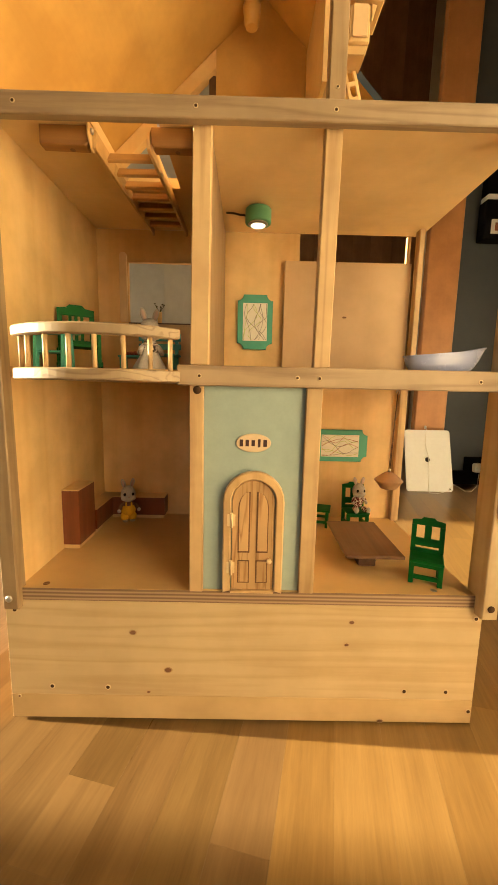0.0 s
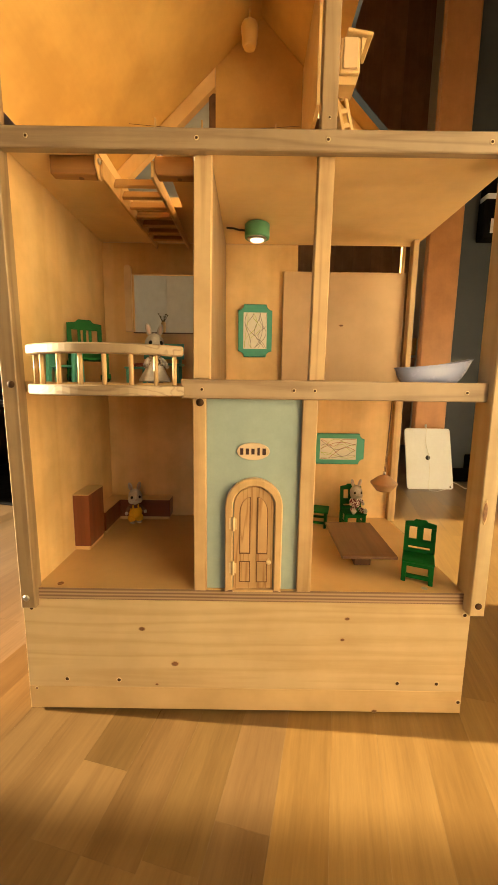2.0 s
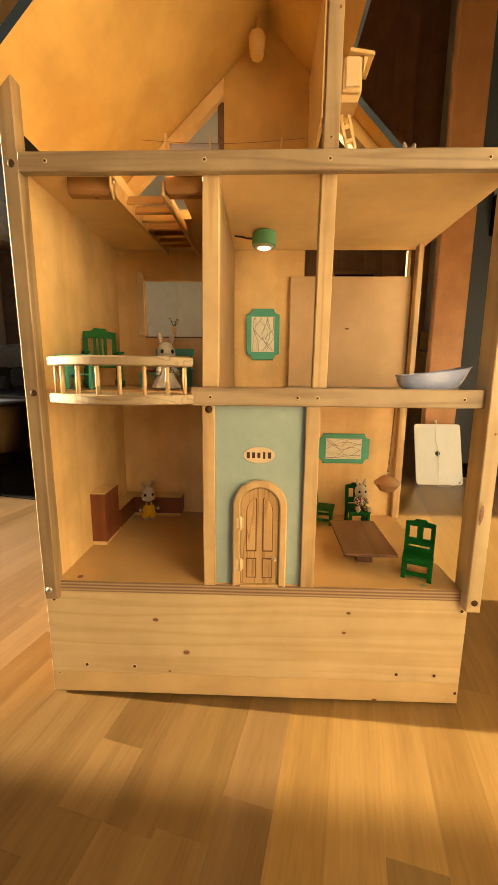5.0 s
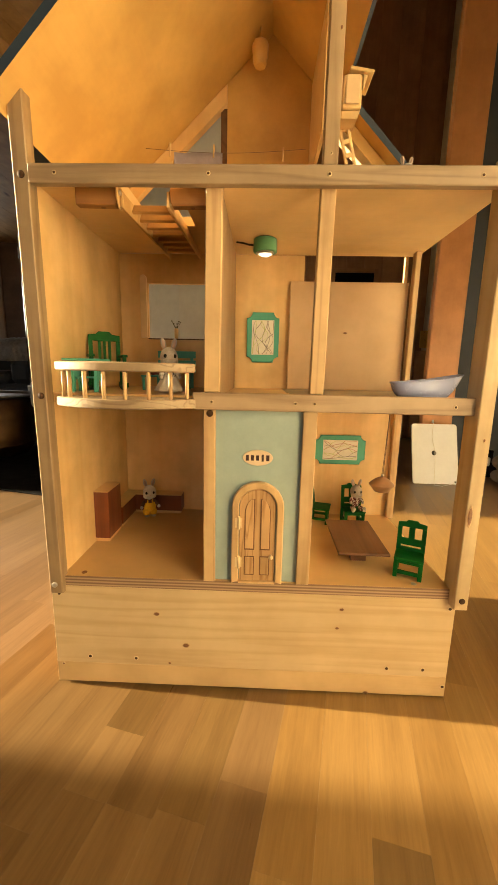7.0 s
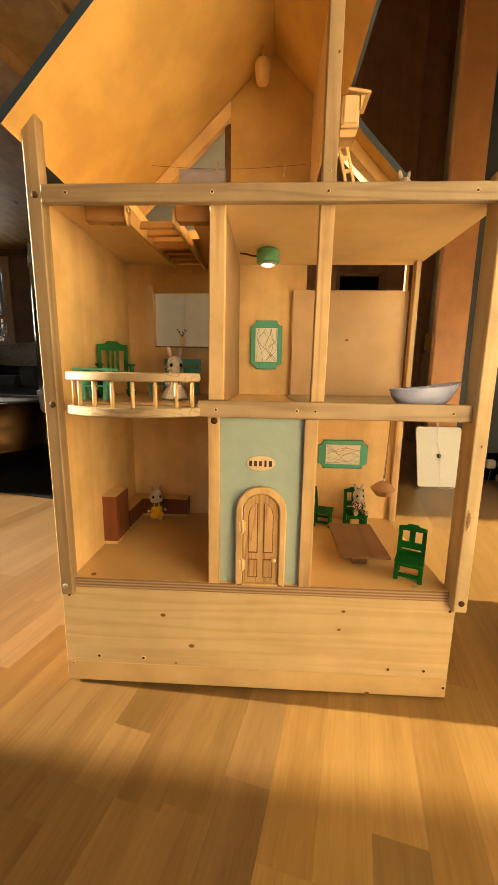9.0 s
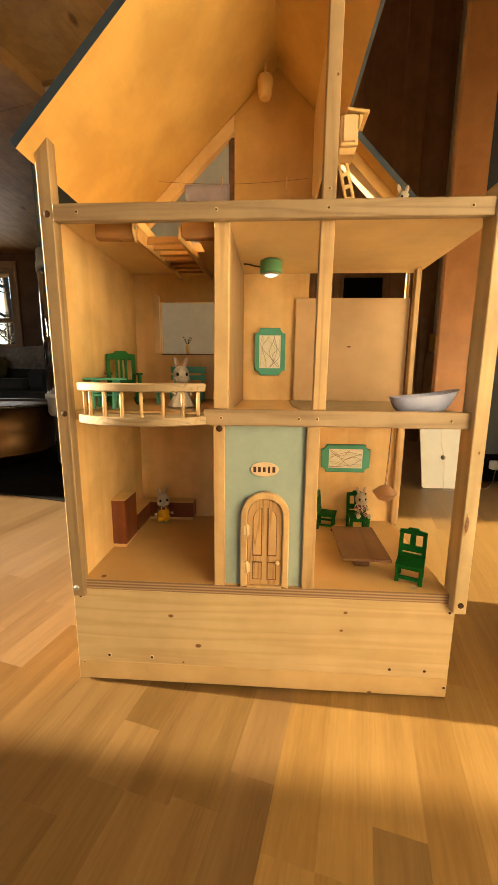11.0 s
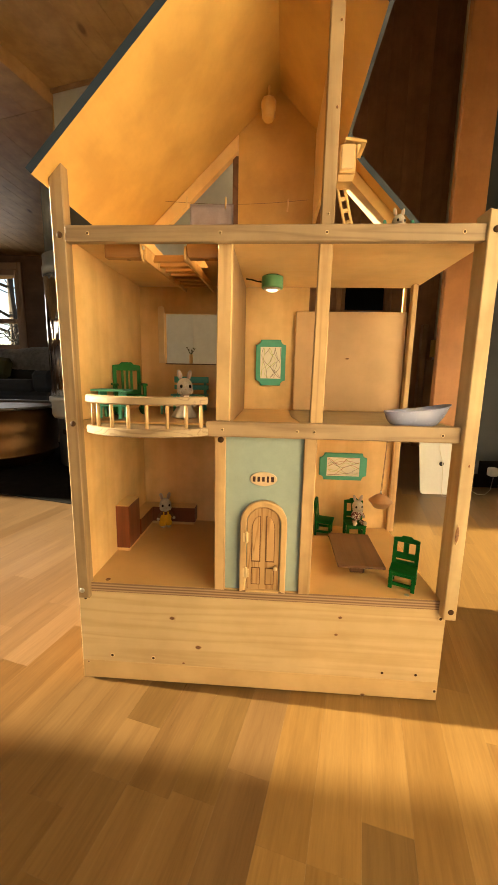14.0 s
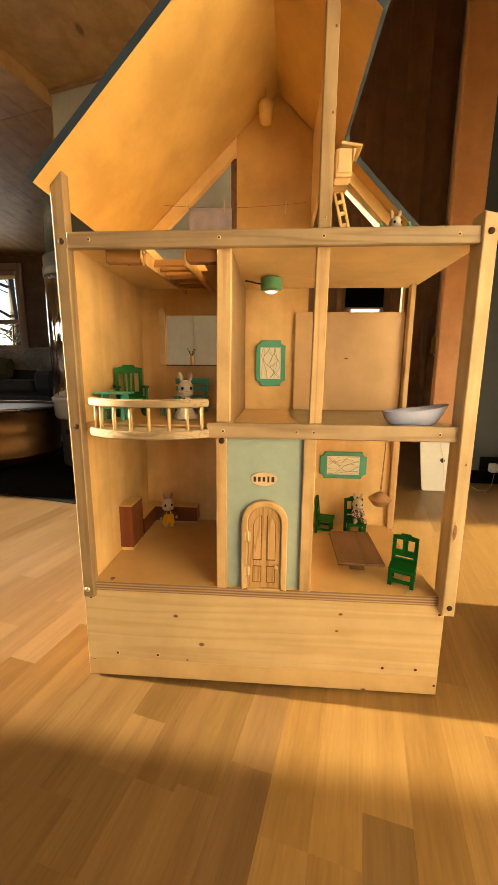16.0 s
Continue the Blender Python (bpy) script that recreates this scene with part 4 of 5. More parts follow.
part("mount", bm_lathe([(0.016, -0.0019), (0.016, 0.0)], (0, 0, 0), 20), HOLE, spot)
part("lead", bm_tube([(-0.019, 0, -0.012), (-0.024, 0, -0.011), (-0.030, 0.002, -0.010), (-0.040, 0.006, -0.006), (-0.052, 0.012, -0.003)], 0.0016, 6), HOLE, spot)


def picture(place, hw, hh, lines, label):
    """A frame with scooped corners round a drawing of scribbled lines."""
    ob = holder("picture", place, label, "picture", "toy pictures")
    c = min(hw, hh) * 0.34

    def scoop(w, h, r):
        pts = []
        for sx, sy, a0 in ((1, 1, 270), (-1, 1, 360), (-1, -1, 90), (1, -1, 180)):
            for k in range(6):
                a = radians(a0 - 90 * k / 5)
                pts.append((sx * w + r * math.cos(a), sy * h + r * math.sin(a)))
        return pts
    part("frame", bm_prism(scoop(hw, hh, c), -0.0080, 0.0, "y", 0.0012), TEAL_BRIGHT, ob, "turquoise painted frame")
    iw, ih = (hw * 0.69, hh * 0.69)
    part("sheet", bm_box(-iw, iw, -0.0086, -0.0081, -ih, ih), paint("drawing_paper", (0.78, 0.76, 0.68), 0.8, scale=150), ob)
    rg = random.Random(lines)
    inks = [paint("ink", c_, 0.8) for c_ in ((0.24, 0.21, 0.20), (0.45, 0.16, 0.10), (0.50, 0.58, 0.16))]
    for k in range(9):
        horizontal = hw > hh
        pts = []
        for j in range(9):
            s = -1 + j / 4
            bendy = 1.3 * math.sin(s * (1.2 + 0.37 * k) + 1.7 * k) + rg.uniform(-0.05, 0.05)
            off = max(-0.93, min(0.93, -0.75 + 1.5 * ((k * 5) % 9) / 8 + 0.35 * bendy + (0.25 * s if k % 3 else -0.3 * s)))
            a, b = s * 0.95, off
            px, pz = (a * iw, b * ih) if horizontal else (b * iw, a * ih)
            pts.append((px, -0.0088, pz))
        part("ink_line", bm_tube(pts, 0.00042, 4), inks[(k % 3) if lines == 2 else (0 if k % 4 else 2)], ob)
    return ob


picture((0.0085, BACK - 0.0002, 0.5755), 0.0335, 0.0505, 1, "upright drawing in a turquoise frame with scooped corners")
picture((0.1845, BACK - 0.0002, 0.3405), 0.0545, 0.0320, 2, "wide drawing of coloured lines in a turquoise frame")

# bath tub
TUBMAT = paint("lavender_plastic", (0.41, 0.46, 0.72), 0.25, vary=0.03, coat=0.3)
bm = bmesh.new()
rows_, N = [], 40
for z, k in ((0.0, 0.60), (0.002, 0.70), (0.008, 0.80), (0.016, 0.89), (0.024, 0.95), (0.029, 0.985), (0.0302, 1.015), (0.0315, 1.015), (0.0315, 0.97), (0.024, 0.91), (0.012, 0.80), (0.006, 0.66)):
    row = []
    for j in range(N):
        a = 2 * math.pi * j / N
        cx, cy = math.cos(a), math.sin(a)
        sx = 0.0495 * (abs(cx) ** 0.85) * (1 if cx > 0 else -1) * k
        lift = (0.0145 * ((cx + 1) / 2) ** 1.7 - 0.0065) * (z / 0.0315)
        row.append(bm.verts.new((sx + 0.004 * (z / 0.0315), 0.0235 * (abs(cy) ** 0.85) * (1 if cy > 0 else -1) * (k ** 0.9), z + lift + 0.0005)))
    rows_.append(row)
for a, b in zip(rows_, rows_[1:]):
    for j in range(N):
        bm.faces.new((a[j], a[(j + 1) % N], b[(j + 1) % N], b[j])).smooth = True
bm.faces.new(rows_[0][::-1])
bm.faces.new(rows_[-1])
tub = holder("toy_bathtub", (0.2405, 0.0350, F1), "lavender plastic toy bathtub with one raised end on small brown feet", "bathtub", "", 2)
bmesh.ops.scale(bm, vec=(1.02, 1, 0.88), verts=bm.verts[:])
bmesh.ops.translate(bm, vec=(0, 0, 0.0022), verts=bm.verts[:])
part("tub_body", bm, TUBMAT, tub)
for sx in (-0.022, 0.026):
    for sy in (-0.008, 0.008):
        part("foot", bm_lathe([(0.0035, 0.0002), (0.0042, 0.002), (0.0030, 0.0050)], (sx, sy, 0), 10), WALNUT, tub)

# corner cupboard and low bench
PLINTH = BIRCH_FLAT
cup = holder("toy_cupboard", (-0.2785, 0.138, G), "tall dark red wooden toy cupboard with plywood top by the wall", "cupboard")
part("plinth", bm_box(-0.0120, 0.0125, -0.0145, 0.0440, 0, 0.0065), PLINTH, cup)
part("body", bm_box(-0.0124, 0.0145, -0.0160, 0.0445, 0.0066, 0.0945, 0.0006), REDWOOD, cup)
part("top", bm_box(-0.0122, 0.0142, -0.0157, 0.0442, 0.0946, 0.0965), BIRCH_FLAT, cup)
ben = holder("toy_corner_bench", (-0.2785, 0.24, G), "low L-shaped dark red toy bench with plywood top in the corner", "bench")
part("plinth", bm_prism([(-0.0120, -0.0505), (0.0125, -0.0505), (0.0125, 0.0325), (0.1135, 0.0325), (0.1135, 0.0580), (-0.0120, 0.0580)], 0, 0.0065, "z"), PLINTH, ben)
ell = [(-0.0124, -0.0510), (0.0145, -0.0510), (0.0145, 0.0300), (0.1165, 0.0300), (0.1165, 0.0590), (-0.0124, 0.0590)]
part("body", bm_prism(ell, 0.0066, 0.0418, "z", 0.0005), REDWOOD, ben)
part("seat", bm_prism([(x_ * 0.995, y_) for x_, y_ in ell], 0.0419, 0.0438, "z"), BIRCH_FLAT, ben)

# rocking chair
rock = holder("toy_rocking_chair", (-0.2530, 0.118, F1), "dark green painted wooden toy rocking chair with arms", "chair", "", 30)
hw, sh = 0.0235, 0.034
part("seat", bm_box(-hw, hw, -0.021, 0.019, sh - 0.0035, sh, 0.0006), GREEN, rock)
bm = bmesh.new()
crest = [(-hw, 0.075), (hw, 0.075), (hw, 0.084), (0.012, 0.0855), (0.008, 0.0895), (-0.008, 0.0895), (-0.012, 0.0855), (-hw, 0.084)]
prism(bm, crest, 0.0155, 0.0195, "y", 0.0005)
for x0, x1, a, b in ((-hw, -hw + 0.006, sh, 0.075), (hw - 0.006, hw, sh, 0.075), (-hw + 0.006, hw - 0.006, sh, 0.042)):
    box(bm, x0, x1, 0.0155, 0.0195, a, b)
part("back_frame", bm, GREEN, rock)
for k in range(3):
    part("slat", bm_box(-0.0095 + k * 0.0075, -0.0055 + k * 0.0075, 0.016, 0.019, 0.042, 0.075), GREEN, rock)
for s in (-1, 1):
    part("arm", bm_box(s * hw - 0.004, s * hw + 0.004, -0.024, 0.0153, 0.050, 0.0535, 0.0006), GREEN, rock)
    part("arm_post", bm_box(s * hw - 0.0025, s * hw + 0.0025, -0.0205, -0.0150, 0.006, 0.050, 0.0005), GREEN, rock)
    part("leg", bm_box(s * hw - 0.0025, s * hw + 0.0025, 0.0105, 0.0154, 0.006, sh - 0.0036, 0.0005), GREEN, rock)
    curve = [(-0.030 + 0.0062 * k, 0.0055 * ((k - 4.5) / 4.5) ** 2) for k in range(10)]
    part("rocker", bm_prism([(y_, z_) for y_, z_ in curve] + [(y_, z_ + 0.006) for y_, z_ in curve[::-1]], s * hw - 0.0028, s * hw + 0.0028, "x"), GREEN, rock)

rock.scale = (1.08, 1.08, 1.08)

# turquoise stool-table by the balcony
stool = holder("toy_side_table", (-0.2575, 0.055, F1), "turquoise painted toy side table with arched ends", "table")
part("tabletop", bm_box(-0.0290, 0.0275, -0.021, 0.021, 0.0455, 0.0490, 0.0008), TEAL_BRIGHT, stool)
for s in (-1, 1):
    part("end_panel", bm_prism([(-0.0165, 0), (-0.0085, 0), (-0.0080, 0.010)] + arc(0, 0.012, 0.008, 180, 0, 6) + [(0.0080, 0.010), (0.0085, 0), (0.0165, 0), (0.0120, 0.0454), (-0.0120, 0.0454)], s * 0.0175 - 0.002, s * 0.0175 + 0.002, "x"), TEAL_BRIGHT, stool)
part("shelf", bm_box(-0.0154, 0.0154, -0.010, 0.010, 0.020, 0.0225), TEAL_BRIGHT, stool)

# turquoise bench with a slatted back, and a small table before it
tb = holder("toy_garden_bench", (-0.1590, 0.215, F1), "turquoise painted toy bench with a two-slat back", "bench")
for z0, z1 in ((0.044, 0.054), (0.0585, 0.0715)):
    part("back_slat", bm_box(-0.0370, 0.0370, 0.014, 0.017, z0, z1, 0.0005), TEAL_BRIGHT, tb)
for s in (-1, 1):
    part("back_post", bm_box(s * 0.029 - 0.003, s * 0.029 + 0.003, 0.0171, 0.0210, 0, 0.070, 0.0004), TEAL_BRIGHT, tb)
    part("leg", bm_box(s * 0.029 - 0.003, s * 0.029 + 0.003, -0.016, -0.011, 0, 0.0315, 0.0004), TEAL_BRIGHT, tb)
part("seat", bm_box(-0.0370, 0.0370, -0.018, 0.0169, 0.0316, 0.0350, 0.0006), TEAL_BRIGHT, tb)
tt = holder("toy_low_table", (-0.178, 0.145, F1), "small turquoise toy table with a red cloth on top", "table")
part("tabletop", bm_box(-0.022, 0.022, -0.015, 0.015, 0.0225, 0.0255, 0.0006), TEAL_BRIGHT, tt)
for sx in (-1, 1):
    for sy in (-1, 1):
        part("leg", bm_box(sx * 0.018 - 0.002, sx * 0.018 + 0.002, sy * 0.011 - 0.002, sy * 0.011 + 0.002, 0, 0.0224), TEAL_BRIGHT, tt)
bm = bmesh.new()
for k in range(5):
    ball(bm, (-0.188 + 0.004 * k, 0.142 + 0.004 * math.sin(k * 2), F1 + 0.0285 + 0.001 * (k % 2)), (0.0045, 0.004, 0.003), None, 0, 8, 6)
thing("toy_food", bm, paint("dull_red", (0.30, 0.07, 0.04), 0.6), "heap of small reddish toy food on the low table", "toy food")

# vase with twigs on the window sill
vase = holder("toy_vase", (-0.1755, 0.3042, 0.571), "pale wooden toy vase with dry twigs on the window sill", "vase")
part("vase_body", bm_lathe([(0.0035, 0), (0.0042, 0.004), (0.0045, 0.018), (0.004, 0.021)], (0, 0, 0), 14), BIRCH, vase)
for k, (dx, dz_) in enumerate(((-0.009, 0.036), (-0.005, 0.031), (0.002, 0.030), (0.009, 0.033), (0.006, 0.035))):
    bm = bmesh.new()
    tube(bm, [(0, 0, 0.018), (dx * 0.35, -0.001, 0.024), (dx * 0.8, -0.002, dz_ - 0.004), (dx, -0.002, dz_)], 0.0007, 5, 0, 0.6)
    ball(bm, (dx, -0.002, dz_), (0.0022, 0.0016, 0.0012), Matrix.Rotation(k * 0.8, 4, "Y"), 0, 8, 6)
    part("twig", bm, paint("dry_twig", (0.12, 0.11, 0.07), 0.8), vase)

# folding ladder, swung up flat under the hatch
hatch = holder("hatch_ladder", (-0.1520, 0.0, 0.7385), "pine ladder folded up flat under the attic hatch", "ladder")
TREAD_PALE = wood("tread_wood_pale", (0.72, 0.46, 0.19), (0.56, 0.31, 0.11), "x", rough=0.5, contrast=0.6, ring=30)
for s in (-1, 1):
    bm = bmesh.new()
    prism(bm, [(0.0190, -0.0230), (0.0230, -0.0245), (0.2930, -0.0130), (0.2950, -0.0015), (0.0210, -0.0040)], s * 0.0305 - 0.0019, s * 0.0305 + 0.0019, "x", 0.0006)
    part("side_rail", bm, TREAD_PALE, hatch)
for k, ty in enumerate((0.060, 0.094, 0.127, 0.161, 0.195, 0.229, 0.262)):
    bm = bmesh.new()
    box(bm, -0.0285, 0.0285, -0.0022, 0.0022, -0.0085, 0.0065, 0.0006, pose(0, ty, -0.0105 + 0.0012 * k, -38))
    tread = part("tread", bm, TREAD, hatch)
    if k == 1:
        part("knot", bm_lathe([(0.006, 0), (0.006, 0.0003), (0, 0.0004)], (0, ty - 0.0040, -0.0115), 12, pose(0, 0, 0, 52) @ Matrix.Diagonal((1, 0.35, 1, 1))), KNOT, tread)
for nm, x0, x1 in (("left", -0.0920, -0.0360), ("right", 0.0325, 0.0805)):
    bm = bmesh.new()
    if nm == "left":
        pts = [(x0, -0.0002), (x0, -0.0205), (x1 - 0.004, -0.0215), (x1, -0.0180), (x1, -0.0002)]
    else:
        pts = [(x0 + 0.002, -0.0002), (x0, -0.0060), (x0 + 0.0015, -0.0180), (x0 + 0.004, -0.0215), (x1, -0.0215), (x1, -0.0002)]
    prism(bm, pts, 0.0175, 0.0330, "y", 0.0012)
    blk = part("ladder_bracket", bm, BRACKET, hatch)
    part("screw", bm_lathe([(0.0030, 0), (0.0030, 0.0004), (0, 0.0006)], ((x0 + x1) / 2 + 0.006, 0.0265, -0.0222), 10), KNOT, blk)
# rounded arm that carries the pivot
arm = [(0.0100, -0.0002), (0.0100, -0.0140)] + [(0.0230 + 0.0050 * math.cos(radians(a)), -0.0210 + 0.0050 * math.sin(radians(a))) for a in range(200, 361, 20)] + [(0.0280, -0.0002)]
part("pivot_arm", bm_prism(arm, -0.0355, -0.0330, "x", 0.0006), TREAD_PALE, hatch)
part("pivot_bolt", bm_lathe([(0.0032, 0), (0.0032, 0.0018), (0.002, 0.0026), (0, 0.0028)], (-0.0328, 0.0170, -0.0075), 12, Matrix.Rotation(radians(90), 4, "Y")), STEEL, hatch)

# clothes line in the attic
line = holder("clothes_line", (-0.05, 0.135, 0.84), "thin string clothes line with wooden pegs across the attic", "clothes line")
lp_ = [(-0.132 + 0.249 * k / 12, 0.0, 0.004 - 0.006 * math.sin(math.pi * k / 12)) for k in range(13)]
part("string", bm_tube(lp_, 0.00035, 5), WALNUT, line)
for px in (-0.094, -0.0255, 0.082):
    bm = bmesh.new()
    box(bm, px - 0.0012, px + 0.0012, -0.0025, -0.0006, -0.0100, 0.0080, 0.0003, pose(0, 0, 0, 0, 2))
    box(bm, px - 0.0012, px + 0.0012, 0.0006, 0.0025, -0.0100, 0.0080, 0.0003, pose(0, 0, 0, 0, 2))
    part("peg", bm, BIRCH, line)
bm = bmesh.new()
grid = [[bm.verts.new((-0.138 + 0.076 * i / 16, 0.135 + 0.003 * math.sin(i * 1.1) * (j / 8) - 0.0002, 0.839 - 0.058 * j / 8 - 0.0015 * math.sin(i * 0.45) ** 2)) for j in range(9)] for i in range(17)]
for i in range(16):
    for j in range(8):
        bm.faces.new((grid[i][j], grid[i + 1][j], grid[i + 1][j + 1], grid[i][j + 1])).smooth = True
bmesh.ops.solidify(bm, geom=bm.faces[:], thickness=0.0008)
thing("toy_towel", bm, paint("lilac_cloth", (0.46, 0.40, 0.45), 0.9, vary=0.1, scale=400, bump=0.5), "greyish lilac cloth pegged to the clothes line", "towel")

# look-out box with its ladder at the attic post
look_box = holder("toy_lookout", (0.1135, 0.0370, 0.826), "pale wooden look-out box with slanting lid at the attic post", "toy")
part("box_body", bm_box(-0.0145, 0.0105, -0.014, 0.018, 0.006, 0.044, 0.001), BIRCH, look_box)
part("front_panel", bm_box(-0.0110, 0.0070, -0.0165, -0.0141, 0.010, 0.043, 0.0005), paint("pale_panel", (0.66, 0.46, 0.25), 0.4), look_box)
part("bracket", bm_prism([(-0.0150, 0.0058), (0.0105, 0.0058), (0.0070, -0.004), (-0.0150, -0.004)], -0.010, 0.016, "y", 0.0006), BIRCH, look_box)
part("lid", bm_box(-0.0150, 0.0170, -0.019, 0.021, 0.0442, 0.0485, 0.001, pose(0, 0, 0.0015, 0, 9)), BIRCH, look_box)
part("side_wing", bm_prism([(0.0107, 0.0435), (0.0165, 0.042), (0.0120, 0.026), (0.0107, 0.026)], -0.016, 0.018, "y", 0.0005), BIRCH, look_box)
look_box.scale = (0.93, 1.0, 0.95)
lad = holder("toy_ladder", (0.1150, 0.05, F2), "small pale slotted wooden toy ladder leaning under the look-out", "ladder", "", 0)
slope = pose(0.0125, 0, 0, 0, -15)
for s in (-1, 1):
    bm = bmesh.new()
    box(bm, s * 0.0052 - 0.0019, s * 0.0052 + 0.0019, -0.002, 0.002, 0.0012, 0.084, 0.0005, slope)
    part("rail", bm, BIRCH, lad)
for k in range(5):
    bm = bmesh.new()
    box(bm, -0.0034, 0.0034, -0.0017, 0.0017, 0.006 + k * 0.0165, 0.0110 + k * 0.0165, 0.0, slope)
    part("rung", bm, BIRCH, lad)
ac = holder("toy_attic_chair", (0.209, 0.086, F2), "small turquoise toy chair in the attic", "chair")
part("seat", bm_box(-0.020, 0.020, -0.016, 0.016, 0.0004, 0.0030, 0.0004), TEAL_BRIGHT, ac)
for sx in (-1, 1):
    part("arm", bm_prism([(-0.016, 0.0), (0.016, 0.0), (0.016, 0.036), (0.012, 0.043), (0.006, 0.043), (-0.010, 0.020), (-0.016, 0.018)], sx * 0.0218 - 0.0016, sx * 0.0218 + 0.0016, "x"), TEAL_BRIGHT, ac)
part("backrest", bm_box(-0.0200, 0.0200, 0.0161, 0.0190, 0.0, 0.032, 0.0006), TEAL_BRIGHT, ac)

# ---- things in the room ----
COPPER = paint("aged_copper", (0.12, 0.070, 0.036), 0.42, vary=0.35, scale=12, metal=1.0)
TIN = paint("tinned_inside", (0.22, 0.21, 0.20), 0.30, vary=0.2, scale=15, metal=1.0)
pot = holder("copper_cauldron", (-1.685, 1.60, 0.006), "large aged copper cauldron for firewood on the black hearth", "cauldron")
part("vessel", bm_lathe([(0.30, 0), (0.325, 0.03), (0.338, 0.06), (0.350, 0.065), (0.350, 0.075), (0.342, 0.08), (0.362, 0.20), (0.368, 0.33)], (0, 0, 0), 48), COPPER, pot)
part("rim", bm_lathe([(0.366, 0.328), (0.378, 0.333), (0.380, 0.340), (0.374, 0.346), (0.350, 0.344), (0.345, 0.30), (0.33, 0.12), (0, 0.11)], (0, 0, 0), 48), TIN, pot)
bm = bmesh.new()
for k in range(5):
    box(bm, -0.12, 0.12, -0.03, 0.03, -0.02, 0.02, 0.004, pose(-1.745 + 0.03 * k, 1.58 + 0.02 * (k % 3), 0.175 + 0.03 * k, 6 * k, 5 - 3 * k, 35 * k))
thing("firewood", bm, PINE, "split pale firewood in the cauldron", "firewood")

STOVE_GREY = paint("stove_grey", (0.065, 0.070, 0.075), 0.5, scale=30)
STOVE_DARK = paint("flue_grey", (0.055, 0.060, 0.060), 0.55, scale=30)
STOVE_LIGHT = paint("stove_soapstone", (0.40, 0.40, 0.37), 0.5, scale=30)
CHROME, nodes_, links_, b_ = base_material("polished_steel", 0.10, 1.0)
b_.inputs["Base Color"].default_value = (0.80, 0.79, 0.76, 1)
wavy = node(nodes_, "ShaderNodeTexNoise", Scale=26.0, Detail=2.0)
links_.new(coords(nodes_, links_, (1, 1, 0.08)), wavy.inputs["Vector"])
bump_ = node(nodes_, "ShaderNodeBump", Strength=0.9, Distance=0.014)
links_.new(wavy.outputs["Fac"], bump_.inputs["Height"])
links_.new(bump_.outputs[0], b_.inputs["Normal"])
stove = holder("wood_stove", (-1.082, 1.66, 0.006), "tall round wood stove with polished steel mantle and grey flue", "stove")
part("base", bm_lathe([(0.19, 0), (0.195, 0.01), (0.195, 0.27), (0.19, 0.28)], (0, 0, 0), 40), STOVE_GREY, stove)
part("air_slot", bm_box(-0.022, 0.022, -0.008, 0.008, -0.014, 0.014, 0.002, pose(-0.074, -0.181, 0.205, 0, 0, -22)), HOLE, stove)
part("ring", bm_lathe([(0.215, 0.281), (0.225, 0.30), (0.225, 0.37), (0.235, 0.375), (0.235, 0.40), (0.22, 0.405)], (0, 0, 0), 40), STOVE_LIGHT, stove)
part("mantle", bm_lathe([(0.222, 0.406), (0.222, 1.06)], (0, 0, 0), 40), CHROME, stove)
part("mantle_ring", bm_lathe([(0.223, 1.061), (0.227, 1.065), (0.227, 1.105), (0.222, 1.110), (0.222, 1.165), (0.212, 1.170)], (0, 0, 0), 40), paint("stove_collar_grey", (0.13, 0.135, 0.135), 0.45, scale=30), stove)
bm = bmesh.new()
lathe(bm, [(0.205, 1.1705), (0.205, 1.60)], (0, 0, 0), 40)
tube(bm, [(0, 0, 1.50), (0, 0.06, 1.58), (0, 0.2, 1.60), (0.0, 0.405, 1.60)], 0.15, 24)
part("flue", bm, STOVE_DARK, stove)

SOFA = paint("charcoal_cloth", (0.045, 0.047, 0.052), 0.95, scale=120, bump=0.4)
sofa = holder("sofa", (-3.0, 3.25, 0), "charcoal cloth sofa with a sheepskin over its back", "sofa")
part("base", bm_box(-1.05, 0.95, -0.45, 0.45, 0.06, 0.36, 0.03), SOFA, sofa)
for k in range(2):
    part("seat_cushion", bm_box(-0.82 + k * 0.8, -0.03 + k * 0.8, -0.47, 0.20, 0.361, 0.47, 0.03), SOFA, sofa)
part("backrest", bm_box(-1.05, 0.95, 0.22, 0.46, 0.361, 0.76, 0.05), SOFA, sofa)
for s in (-1.05, 0.77):
    part("armrest", bm_box(s, s + 0.2, -0.46, 0.2, 0.361, 0.56, 0.04), SOFA, sofa)
for sx in (-0.95, 0.85):
    for sy in (-0.38, 0.38):
        part("leg", bm_lathe([(0.02, 0), (0.025, 0.06)], (sx, sy, 0), 12), HOLE, sofa)
bm = bmesh.new()
rg = random.Random(3)
fleece = []
for i in range(90):
    row = []
    for j in range(30):
        u, a = i / 89, -0.35 + (math.pi + 0.7) * j / 29
        swell = 1 + 0.10 * math.sin(u * 11) + rg.uniform(-0.05, 0.05) - 0.5 * max(0, abs(u - 0.5) - 0.44)
        drop = 0.10 * max(0, -math.sin(a))
        row.append(bm.verts.new((-3.55 + 1.42 * u + rg.uniform(-0.006, 0.006), 3.59 - 0.17 * swell * math.cos(a), 0.655 + 0.15 * swell * math.sin(a) - drop)))
    fleece.append(row)
for i in range(89):
    for j in range(29):
        bm.faces.new((fleece[i][j], fleece[i + 1][j], fleece[i + 1][j + 1], fleece[i][j + 1])).smooth = True
